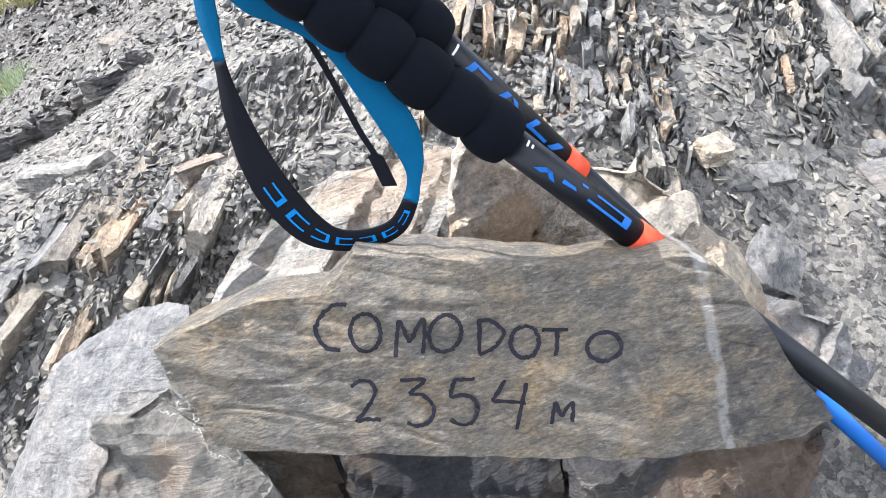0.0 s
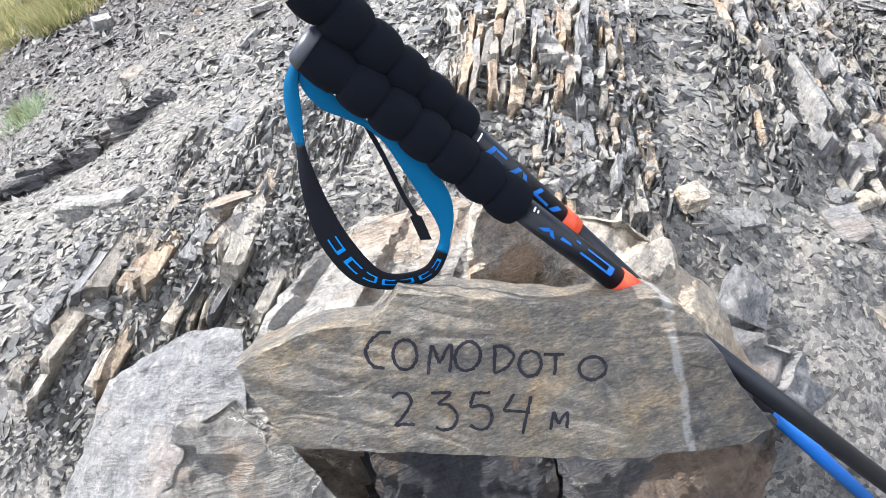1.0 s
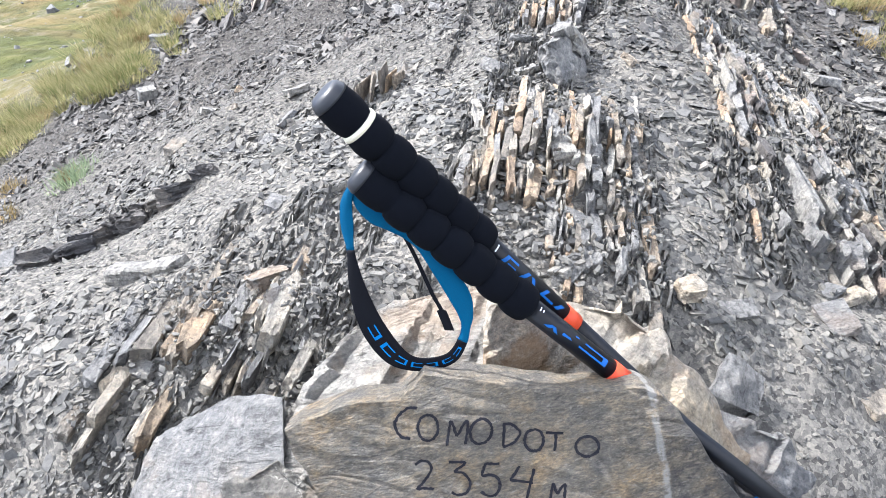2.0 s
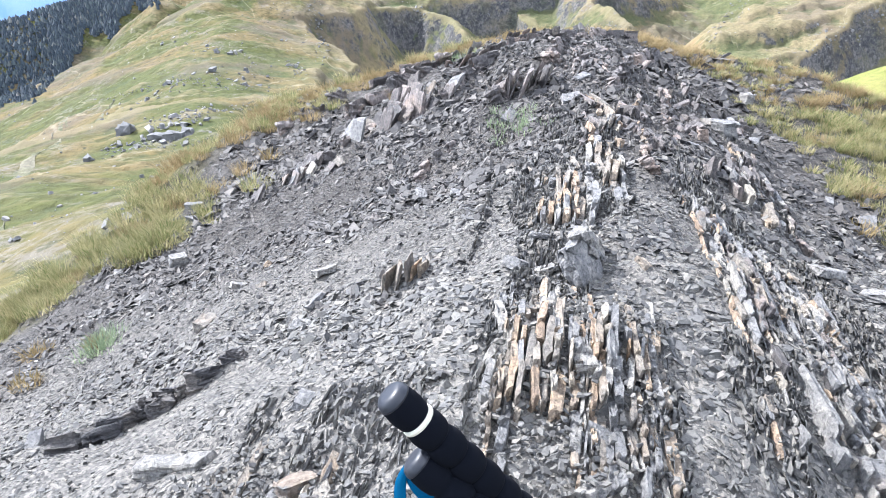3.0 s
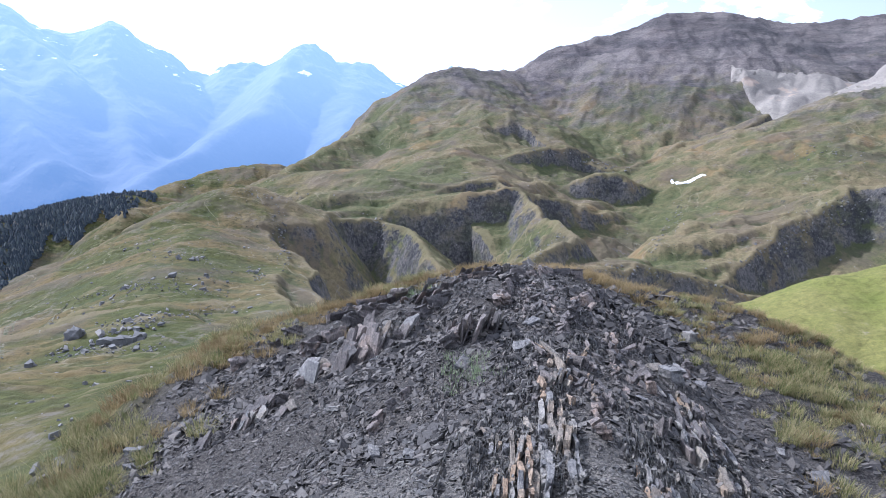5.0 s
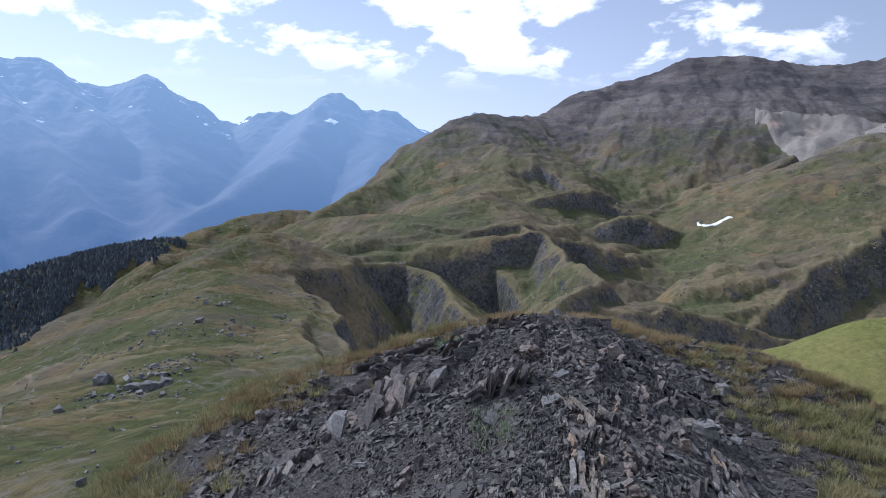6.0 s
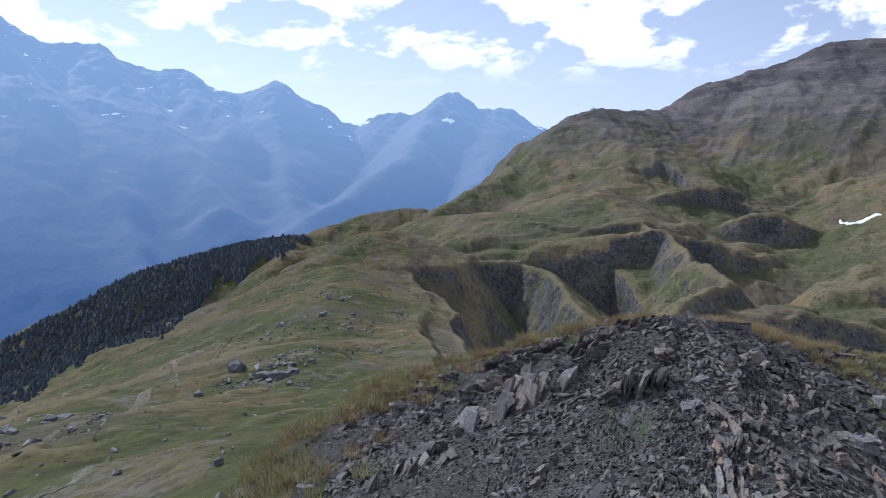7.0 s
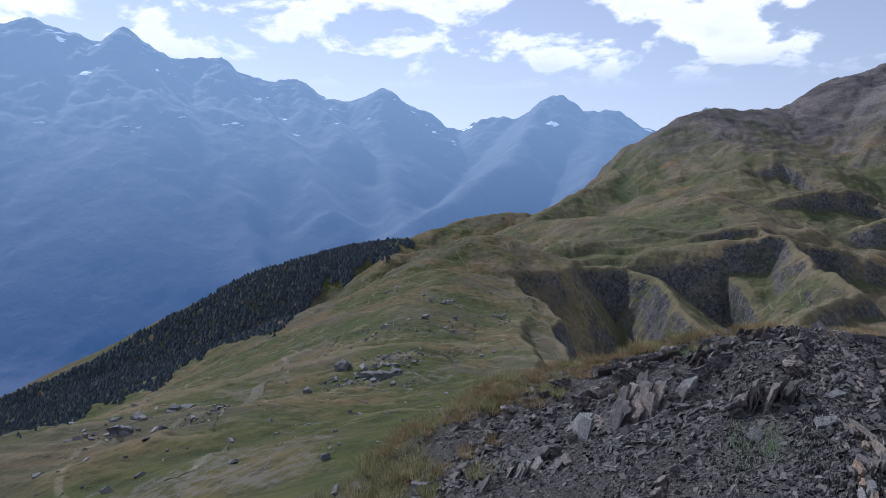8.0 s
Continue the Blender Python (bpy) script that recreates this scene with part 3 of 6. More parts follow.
def hills_z(x, y):
    """The mountains around: pastures, ravines with steep broken heads, ribs between them and the main ridge behind."""
    r = np.hypot(x, y)
    az = np.degrees(np.arctan2(x, y))
    floor = np.where(r < 420, -0.42 * r, -176.4 + 0.05 * np.maximum(r - 700, 0) * smooth_step(az, -14, 0))
    floor = floor - smooth_step(-az, 22, 48) * np.clip(r - 60, 0, 1500) * 0.26
    near = np.clip(r / 500, 0.1, 1)
    fx, fy = 4.5 * fractal(x, y, 40, 5, 15, 0.62, ridged=True), 4.5 * fractal(x, y, 40, 5, 16, 0.62, ridged=True)
    wx, wy = x + near * (13 * fractal(x, y, 190, 3, 5) + fx), y + near * (13 * fractal(x, y, 190, 3, 6) + fy)
    k = np.clip(r / 450, 0.03, 1)
    z = soft_max(spur(wx, wy, SHOULDER, 0.36, 0.22, 10, 75, 2.0, 1e5), floor, 10 * k)
    z = soft_max(spur(wx, wy, RIM, 0.12, 2.1, 3, 90, 0.9), z, 6 * k)
    z = soft_max(spur(wx, wy, KNOLL, 0.4, 0.42, 8, 75, 1.0), z, 10 * k)
    z = soft_max(spur(wx, wy, MAIN_WEST, 0.95, 0.64, 16), z, 20 * k)
    z = soft_max(spur(wx, wy, MAIN_EAST, 0.6, 0.6, 10), z, 20 * k)
    z = soft_max(spur(wx, wy, DOME, 0.36, 0.5, 40, 190, 0.9, 420), z, 30 * k)
    z = soft_max(spur(wx, wy, PLATEAU, 0.04, 0.34, 10, 100, 1.5), z, 8 * k)
    z = soft_max(spur(wx, wy, BENCH, 0.04, 2.1, 3, 150, 0.4), z, 6 * k)
    z = soft_max(spur(wx, wy, HEADWALL, 0.1, 2.2, 3, 130, 0.4), z, 8 * k)
    z = soft_max(spur(wx, wy, EAST, 0.4, 0.95, 10), z, 12 * k)
    z = soft_max(spur(wx, wy, EAST_LOW, 2.2, 0.2, 4, 120, 0.6), z, 10 * k)
    for rib, left, right in RIBS:
        z = soft_max(spur(wx, wy, rib, left, right, 4), z, 6 * k)
    for crag in CRAGS:
        z = soft_max(spur(wx, wy, crag, 0.2, 2.2, 3, 60, 0.5), z, 5 * k)
    z = soft_max(spur(x, y, WOODS, 0.5, 0.5, 14), z, 10 * k)
    z = soft_max(spur(wx, wy, BEYOND, 0.5, 0.5, 20), z, 10 * k)
    amount = np.clip(r / 900, 0.02, 1.0)
    body = (0.5 + 0.5 * smooth_step(az, -10, 10)) * (1 - 0.55 * smooth_step(az, -26, -34))
    z = z + amount * body * ((13 - 3 * smooth_step(r, 1250, 1700)) * fractal(x, y, 150, 6, 11, 0.55, ridged=True) - 4 + 4.0 * fractal(x, y, 46, 4, 21, 0.55, ridged=True))
    z = z + smooth_step(r, 1080, 1350) * (1 - 0.6 * smooth_step(r, 1800, 1960)) * (8 * fractal(az * 30 + 60 * fractal(x, y, 300, 2, 58), r * 0.22, 90, 5, 57, 0.6, ridged=True) - 3)
    return z + (1.3 * fractal(x, y, 24, 4, 31) + 0.8 * fractal(x, y, 9, 3, 33, 0.6, ridged=True)) * np.clip((r - 25) / 60, 0, 1)


def meet(az, el):
    """The distances at which lines of sight from the summit meet the hills."""
    az, el = np.radians(np.asarray(az, float)), np.radians(np.asarray(el, float))
    r = np.exp(np.linspace(math.log(60), math.log(2400), 700))[:, None]
    hit = hills_z(r * np.sin(az), r * np.cos(az)) >= EYE_Z + r * np.tan(el)
    return np.where(hit.any(0), r[hit.argmax(0), 0], 2000.0)


near_r = np.concatenate([np.linspace(0.0, 1.0, 40), np.linspace(1.0, 7.5, 260)[1:], np.linspace(7.5, 16, 40)[1:]])
near_a = np.radians(np.concatenate([np.arange(-180, -62, 6.0), np.arange(-62, 62, 0.4), np.linspace(62, 180, 20)]))
rr, aa = np.meshgrid(near_r, near_a, indexing="ij")
gx, gy = rr * np.sin(aa), rr * np.cos(aa) - 0.2
join = smooth_step(rr, 9.0, 15.0)
hz = hills_z(gx, gy) + 0.05
gz = soft_max(ground_z(gx, gy), hz - 3.0 * (1 - smooth_step(rr, 3.0, 9.0)), 0.6) * (1 - join) + hz * join
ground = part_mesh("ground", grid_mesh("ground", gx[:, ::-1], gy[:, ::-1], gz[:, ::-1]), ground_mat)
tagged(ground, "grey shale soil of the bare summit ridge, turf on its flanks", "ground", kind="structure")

hill_r = np.concatenate([np.exp(np.linspace(math.log(14.0), math.log(420.0), 270)), np.linspace(420, 1250, 380)[1:], np.linspace(1250, 2080, 210)[1:], np.linspace(2080, 2450, 16)[1:]])
hill_a = np.radians(np.concatenate([np.arange(-180, -58, 6.0), np.concatenate([np.arange(-58, -16, 0.2), np.arange(-16, 33, 0.15), np.arange(33, 42, 0.3)]), np.linspace(42, 180, 24)]))
rr, aa = np.meshgrid(hill_r, hill_a, indexing="ij")
hx, hy = rr * np.sin(aa), rr * np.cos(aa)
hz = hills_z(hx, hy)


def blur(values, reach):
    """Mean over a square of cells, by running sums."""
    for axis in (0, 1):
        wide = [(0, 0), (0, 0)]
        wide[axis] = (reach + 1, reach)
        run = np.cumsum(np.pad(values, wide, mode="edge"), axis=axis)
        values = (np.take(run, range(2 * reach + 1, run.shape[axis]), axis) - np.take(run, range(run.shape[axis] - 2 * reach - 1), axis)) / (2 * reach + 1)
    return values


# how far the ground stands out over its surroundings: paler tan on the brows, darker green in the hollows
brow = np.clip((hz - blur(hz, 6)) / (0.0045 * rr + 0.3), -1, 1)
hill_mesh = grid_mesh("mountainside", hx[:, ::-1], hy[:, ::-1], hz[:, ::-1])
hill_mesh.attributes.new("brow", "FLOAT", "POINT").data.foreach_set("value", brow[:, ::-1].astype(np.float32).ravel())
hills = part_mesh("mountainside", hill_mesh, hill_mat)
tagged(hills, "green alpine slopes with shaded crags, gullies and a broad ridge", "mountain", kind="structure")


def tree_material():
    mat, m = material("haze_tinted_conifers")
    pick = m.n("ShaderNodeNewGeometry").outputs["Random Per Island"]
    # tree greens carry extra blue that stands for haze over the distance
    m.surface(Base_Color=m.ramp(pick, [(0.0, (0.016, 0.026, 0.037)), (0.6, (0.03, 0.043, 0.054)), (0.9, (0.048, 0.062, 0.064)), (1.0, (0.09, 0.092, 0.085))]), Roughness=0.9)
    return mat


def forest():
    """Conifers on the slope beyond the meadow: each a trunk and three ragged skirts of branches."""
    g = random.Random(12)
    spots = []
    line_az = np.arange(-64, -21, 0.25)
    line_r = meet(line_az, np.interp(line_az, [c[0] for c in TREE_LINE], [c[1] for c in TREE_LINE]))
    for _ in range(27000):
        az = g.uniform(-63, -22)
        crest_r = np.interp(az, [c[0] for c in WOODS], [c[2] for c in WOODS])
        edge_r = min(crest_r - 20, float(np.interp(az, line_az, line_r))) + 18 * math.sin(az * 2.1) + 10 * math.sin(az * 5.3)
        r = math.sqrt(edge_r ** 2 + ((crest_r + 25) ** 2 - edge_r ** 2) * g.random())
        if g.random() < smooth_step(az, -28, -22) * 0.8:
            continue
        x, y = r * math.sin(radians(az)), r * math.cos(radians(az))
        if noise.noise(Vector((x / 60, y / 60, 3.0))) + 0.5 * noise.noise(Vector((x / 22, y / 22, 8.0))) > 0.3 + 0.35 * g.random():
            continue
        spots.append((x, y))
    zs = hills_z(np.array([p[0] for p in spots]), np.array([p[1] for p in spots]))
    verts, faces = [], []
    for (x, y), z in zip(spots, zs):
        h = (3.2 + 5.5 * g.random() ** 2) * math.hypot(x, y) / 1000
        wide = h * g.uniform(0.35, 0.65)
        for low, top, part_w in ((0.0, 0.75, 1.0), (0.3, 1.0, 0.8)):
            k = len(verts)
            turn = g.uniform(0, 6)
            for j in range(5):
                a = turn + j / 5 * math.tau
                rad = wide * part_w * g.uniform(0.7, 1.2)
                verts.append((x + rad * math.cos(a), y + rad * math.sin(a), z + h * (low + g.uniform(-0.03, 0.03))))
            verts.append((x + g.uniform(-0.2, 0.2), y, z + h * top))
            faces += [(k + j, k + (j + 1) % 5, k + 5) for j in range(5)]
    mesh = bpy.data.meshes.new("forest")
    mesh.from_pydata(verts, [], faces)
    return tagged(part_mesh("forest", mesh, tree_material()), "dark conifer forest with haze in its blue tint, on the slope below the meadow", "forest", kind="stuff")


forest()


snow_mat = plain_material("old_snow", (0.75, 0.77, 0.8), 0.6, grain=0.1)
cliff_mat = hill_material("pale_cliff", (0.2, 0.185, 0.17), (0.27, 0.25, 0.225), (0.28, 0.26, 0.235), (0.13, 0.122, 0.115), fine=1.6, edge=(0.3, 0.8))

boulder_mat = rock_material("meadow_boulders", [(0.0, (0.09, 0.092, 0.096)), (0.5, (0.15, 0.149, 0.145)), (1.0, (0.22, 0.21, 0.195))], scale=0.05, bump_size=0.05)


def meadow_boulders():
    """Fallen blocks strewn over the meadow, in strings and clusters."""
    g = random.Random(21)
    spots = []
    clusters = [(-24.8, 178, 5), (-25.8, 176, 4), (-28.5, 172, 4), (-26.5, 168, 9), (-22.5, 190, 8), (-41, 160, 8), (-45, 118, 6), (-46.5, 95, 4), (-22, 330, 14), (-18, 330, 12), (-20, 410, 12), (-26, 300, 10), (-37, 150, 10), (-17, 240, 9)]
    for az, r, wide in clusters:
        for _ in range(34):
            a, d = az + g.gauss(0, wide / r * 40), r + g.gauss(0, wide * 0.8)
            spots.append((a, d, 0.35 + 2.2 * g.random() ** 5))
    for _ in range(500):
        spots.append((g.uniform(-52, -13), 50 * (520 / 50) ** g.random(), 0.25 + 1.2 * g.random() ** 4))
    xs = np.array([d * math.sin(radians(a)) for a, d, _ in spots])
    ys = np.array([d * math.cos(radians(a)) for a, d, _ in spots])
    zs = hills_z(xs, ys)
    placed = []
    for x, y, z, (_, d, size) in zip(xs, ys, zs, spots):
        size *= 0.6 + d / 400
        placed.append((g.randrange(len(CHIPS)), turn_of(g.uniform(0, 6), g.gauss(0, 0.3), g.gauss(0, 0.3), (size * 1.2, size * 1.2, size * 2.6)), np.array((x, y, z + size * 0.15))))
    return tagged(part_mesh("meadow_boulders", scatter_mesh("meadow_boulders", placed), boulder_mat), "grey boulders strewn over the green meadow", "boulders", kind="stuff")


def hillside_rocks():
    """Broken pale rock along the brinks and ribs of the ravines, and blocks strewn below them."""
    g = random.Random(77)
    spots = []
    bands = [(-12.9, -5.0, -12.3, -9.6, 90, 0.35, 2.2), (-14.9, -9.6, -14.0, -10.6, 60, 0.3, 2.2), (-4.5, -5.4, -3.9, -9.5, 90, 0.35, 2.2), (-15.8, -3.2, -13.0, -4.6, 50, 0.5, 1.6), (7.0, -9.3, 11.0, -6.6, 60, 0.4, 2.2),
             (15.0, -9.0, 26.0, -10.6, 160, 0.5, 2.0), (20.6, -3.4, 18.2, -7.6, 110, 0.35, 1.8), (25.6, -7.6, 33.0, -2.6, 200, 0.8, 2.2), (8.6, 0.3, 16.0, -0.9, 110, 0.3, 2.4), (28.0, 1.0, 33.0, 0.4, 70, 0.6, 2.4),
             (-28.5, -11.6, -20.0, -10.4, 70, 0.22, 1.2), (-26.5, -13.6, -18.0, -13.0, 90, 0.3, 1.3), (-30.0, -15.2, -22.0, -15.6, 90, 0.3, 1.3), (-24.0, -10.6, -17.0, -11.8, 60, 0.3, 1.3), (-42.0, -18.0, -37.5, -16.6, 60, 0.3, 1.2), (-20.5, -2.8, -19.3, -3.1, 26, 0.25, 1.8), (-24.0, -7.5, -16.0, -9.0, 50, 1.2, 1.6)]
    for a0, e0, a1, e1, count, wide, big in bands:
        for _ in range(count):
            t = g.random()
            spots.append((a0 + (a1 - a0) * t + g.gauss(0, wide), e0 + (e1 - e0) * t + g.gauss(0, wide * 0.6), 0.6 + big * g.random() ** 3))
    for _ in range(700):
        spots.append((g.uniform(-24, 34), g.uniform(-12, 4), 0.5 + 1.6 * g.random() ** 4))
    far_off = meet([p[0] for p in spots], [p[1] for p in spots])
    placed = []
    for (az, el, size), r in zip(spots, far_off):
        if not 90 < r < 1500:
            continue
        x, y = r * math.sin(radians(az)), r * math.cos(radians(az))
        placed.append((x, y, size * (0.35 + r / 900)))
    zs = hills_z(np.array([p[0] for p in placed]), np.array([p[1] for p in placed]))
    blocks = [(g.randrange(len(CHIPS)), turn_of(g.uniform(0, 6), g.gauss(0, 0.4), g.gauss(0, 0.4), (size * 1.3, size * 1.3, size * 3.2)), np.array((x, y, z + size * 0.2))) for (x, y, size), z in zip(placed, zs)]
    return tagged(part_mesh("hillside_rocks", scatter_mesh("hillside_rocks", blocks), boulder_mat), "pale broken rocks along the ravines of the mountainside", "rocks", kind="stuff")


FAR = [(-75, 9, 4300), (-62, 11, 4300), (-52, 11.7, 4200), (-50, 12.06, 4200), (-47.7, 11.67, 4150), (-45.9, 11.2, 4150), (-44.5, 12.02, 4100), (-42.8, 11.4, 4100), (-41.6, 10.5, 4100), (-40, 10.3, 4100), (-37.5, 11, 4100), (-34.9, 9.8, 4100), (-31.8, 9.5, 4100), (-30, 8.1, 4150), (-26.3, 7.9, 4200), (-24.7, 8.8, 4200), (-22.2, 6.9, 4250)]
FAR_EAST = [(-22.2, 6.9, 4250), (-21.1, 7.4, 4200), (-19.7, 6.0, 4300), (-17.7, 5.9, 4300), (-16, 6.8, 4200), (-13.5, 6.7, 4200), (-11.7, 7.5, 4100), (-10, 8.4, 4000), (-8, 7.2, 4000), (-5.7, 7.2, 4000), (-3.5, 5.7, 4000), (-2.0, 5.2, 4000), (0.2, 6.4, 4000), (1.5, 7.5, 4000), (2.5, 7.1, 4000), (4.2, 6.0, 4000)]
FAR_SPURS = [[(-50, 12, 4200), (-47, 5, 3600), (-44, -4, 2900)], [(-44.5, 12, 4100), (-41, 6, 3600), (-37, 0, 3000), (-34, -7, 2500)], [(-37.5, 11, 4100), (-33, 5, 3500), (-29, -1, 2900)],
             [(-31.8, 9.5, 4100), (-29, 5.5, 3600)], [(-24.7, 8.7, 4200), (-25, 4, 3700), (-24, -1, 3000), (-22, -5, 2500)], [(-10, 8.3, 4000), (-13, 4.6, 3500), (-18, 1.5, 3100), (-24, -3.5, 2500)], [(-5.7, 7.2, 4000), (-6, 4, 3500), (-9, 0.5, 3000)]]


def far_z(x, y):
    wx, wy = x + 110 * fractal(x, y, 700, 4, 41), y + 110 * fractal(x, y, 700, 4, 42)
    wx, wy = x * 0.4 + wx * 0.6, y * 0.4 + wy * 0.6
    z = np.full(x.shape, -760.0) + 0.1 * np.hypot(x, y)
    z = soft_max(spur(x, y, FAR, 0.9, 0.78, 8), z, 60)
    z = soft_max(spur(x, y, FAR_EAST, 0.9, 0.8, 8), z, 60)
    for one in FAR_SPURS:
        z = soft_max(spur(wx, wy, one, 0.9, 0.9, 30), z, 110)
    top = 0.3 + 0.7 * smooth_step(z, 150, 520)
    return z + top * (34 * fractal(x, y, 420, 7, 51, 0.6, ridged=True) - 10 + 14 * fractal(x, y, 150, 4, 53, 0.55)) + 10 * smooth_step(z, 300, 560) * fractal(x, y, 52, 2, 59)


far_r = np.concatenate([np.linspace(1900, 3800, 170), np.linspace(3800, 4450, 130)[1:], np.linspace(4450, 4900, 12)[1:]])
far_a = np.radians(np.arange(-76, 6, 0.2))
rr, aa = np.meshgrid(far_r, far_a, indexing="ij")
fx, fy = rr * np.sin(aa), rr * np.cos(aa)
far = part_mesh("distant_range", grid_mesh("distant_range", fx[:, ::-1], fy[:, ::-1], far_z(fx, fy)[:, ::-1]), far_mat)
tagged(far, "jagged distant peaks, summer haze painted in as a blue glow", "mountain range", kind="structure")

# a bright green shoulder close by on the sunny side
GREEN = [(16, -19, 36), (20, -15.2, 42), (25.4, -12.1, 46), (28.3, -10.3, 48), (32.4, -8.2, 50), (40, -5.5, 54), (60, -2, 60)]
gr, ga = np.meshgrid(np.linspace(26, 70, 120), np.radians(np.arange(12, 64, 0.25)), indexing="ij")
sx, sy = gr * np.sin(ga), gr * np.cos(ga)
sz = spur(sx, sy, GREEN, 0.7, 0.42, 3.0) + 0.25 * fractal(sx, sy, 5, 4, 61)
green = part_mesh("grassy_hillside", grid_mesh("grassy_hillside", sx[:, ::-1], sy[:, ::-1], sz[:, ::-1]), meadow_mat)
tagged(green, "smooth bright green grassy hillside in sunshine", "hillside", kind="structure")

# ---- loose stones ----


def chip(sides, flat, seed):
    """A broken plate of slate about 1 across: vertices and faces."""
    g = random.Random(seed)
    turns = sorted((k + g.uniform(-0.33, 0.33)) / sides * math.tau for k in range(sides))
    stretch = g.uniform(0.32, 0.85)
    verts, taper, skew = [], g.uniform(0.75, 0.97), g.uniform(-0.08, 0.08)
    for level in (0, 1):
        for a in turns:
            r = 0.5 * g.uniform(0.8, 1.1) * (taper if level else 1)
            verts.append((r * math.cos(a) + skew * level, r * math.sin(a) * stretch, (level - 0.5) * flat * g.uniform(0.85, 1.15)))
    faces = [tuple(range(sides, 2 * sides))]
    faces += [(k, (k + 1) % sides, sides + (k + 1) % sides, sides + k) for k in range(sides)]
    return np.array(verts), faces


CHIPS = [chip((4, 5, 4)[k % 3], (0.06, 0.1, 0.15, 0.26)[k % 4], 100 + k) for k in range(36)]


def scatter_mesh(name, placed):
    """One mesh from many chips: placed gives (chip, matrix as 3x3 array, place)."""
    verts, faces, base = [], [], 0
    for kind, turn, at in placed:
        v, f = CHIPS[kind]
        verts.append(v @ turn.T + at)
        faces.extend(tuple(i + base for i in face) for face in f)
        base += len(v)
    mesh = bpy.data.meshes.new(name)
    mesh.from_pydata(np.concatenate(verts).tolist(), [], faces)
    return mesh


def turn_of(yaw, pitch, roll, size):
    return np.array(Euler((pitch, roll, yaw)).to_matrix()) @ np.diag(size)


def in_shale(x, y):
    q = math.hypot((x - 0.6) / (3.2 if x < 0.6 else 2.6), (y - 1.8) / 4.3)
    return q


def scree(count, seed, sizes, area, limit, tilt=0.32, rare=1.8, crowd=1.0):
    g = random.Random(seed)
    spots = []
    while len(spots) < count:
        x, y = g.uniform(area[0], area[1]), area[2] + (area[3] - area[2]) * g.random() ** crowd
        if in_shale(x, y) > limit + g.uniform(-0.12, 0.03) or (y > 1 and abs(x + 0.1) > 0.75 * (y + 0.9)):
            continue
        rim = min(x - area[0], area[1] - x, y - area[2] + (0.4 if area[2] > 0 else 0), (area[3] - y) * 0.4)
        if g.random() > rim / 0.5:
            continue
        spots.append((x, y))
    xs, ys = np.array([p[0] for p in spots]), np.array([p[1] for p in spots])
    zs = ground_z(xs, ys)
    dip_x, dip_y = (ground_z(xs + 0.06, ys) - zs) / 0.06, (ground_z(xs, ys + 0.06) - zs) / 0.06
    coarse = np.clip(1.0 + 0.75 * fractal(xs, ys, 0.5, 3, 44) + 0.4 * fractal(xs, ys, 0.12, 2, 45), 0.6, 1.6)
    placed = []
    for (x, y), z, slope_x, slope_y, grow in zip(spots, zs, np.clip(dip_x, -0.7, 0.7), np.clip(dip_y, -0.7, 0.7), coarse):
        s = (0.62 + 0.3 * max(y, 0)) * grow * sizes[0] * (sizes[1] / sizes[0]) ** (g.random() ** rare)
        lie = np.array(Vector((0, 0, 1)).rotation_difference(Vector((-slope_x, -slope_y, 1))).to_matrix())
        turn = lie @ turn_of(g.uniform(0, math.tau), g.gauss(0, tilt), g.gauss(0, tilt), (s, s, s * g.uniform(0.45, 1.0)))
        placed.append((g.randrange(len(CHIPS)), turn, np.array((x, y, z + s * 0.05))))
    return placed


meadow_boulders()
hillside_rocks()


def draped_band(name, low, high, mat, label, category, lift, seed):
    """A sheet of rock or snow on the mountainside between two lines of bearing and elevation."""
    cols, rows = 90, 24
    u = np.linspace(0, 1, cols)
    edges = []
    for k, line in enumerate((low, high)):
        t = np.linspace(0, 1, len(line))
        az = np.interp(u, t, [c[0] for c in line]) + 0.12 * fractal(u * 30, u * 0 + k, 1.0, 3, seed)
        el = np.interp(u, t, [c[1] for c in line]) + 0.1 * fractal(u * 30, u * 0 + k + 5, 1.0, 3, seed + 1)
        far_off = np.polyval(np.polyfit(u, meet(az, el), 3), u)
        edges.append((far_off * np.sin(np.radians(az)), far_off * np.cos(np.radians(az))))
    v = np.linspace(0, 1, rows)[:, None]
    x = edges[0][0] * (1 - v) + edges[1][0] * v
    y = edges[0][1] * (1 - v) + edges[1][1] * v
    z = hills_z(x, y) + lift * (1 - (2 * v - 1) ** 6) * (1 - (2 * u - 1) ** 12)
    return tagged(part_mesh(name, grid_mesh(name, x[:, ::-1], y[:, ::-1], z[:, ::-1]), mat), label, category, kind="structure")


draped_band("snow_patch", [(19.5, -1.75), (20.0, -2.05), (21.0, -1.65), (22.0, -1.1)], [(19.5, -1.68), (20.05, -1.86), (21.0, -1.46), (22.0, -1.02)], snow_mat, "dirty remnant snow patch in a gully", "snow", 1.0, 3)
draped_band("pale_cliff", [(23.3, 6.6), (23.8, 5.2), (25.0, 3.8), (27.6, 4.1), (31.7, 4.9), (36.0, 6.4)], [(23.3, 7.2), (24.4, 6.8), (25.7, 6.4), (28.5, 6.6), (31.6, 6.5), (36.0, 7.4)], cliff_mat, "band of pale bare limestone across the mountainside", "cliff", 4.0, 5)
streak_mat = hill_material("pale_bare_rock", (0.075, 0.08, 0.045), (0.17, 0.155, 0.12), (0.19, 0.175, 0.145), (0.09, 0.085, 0.07), fine=4.0, edge=(0.3, 0.8))
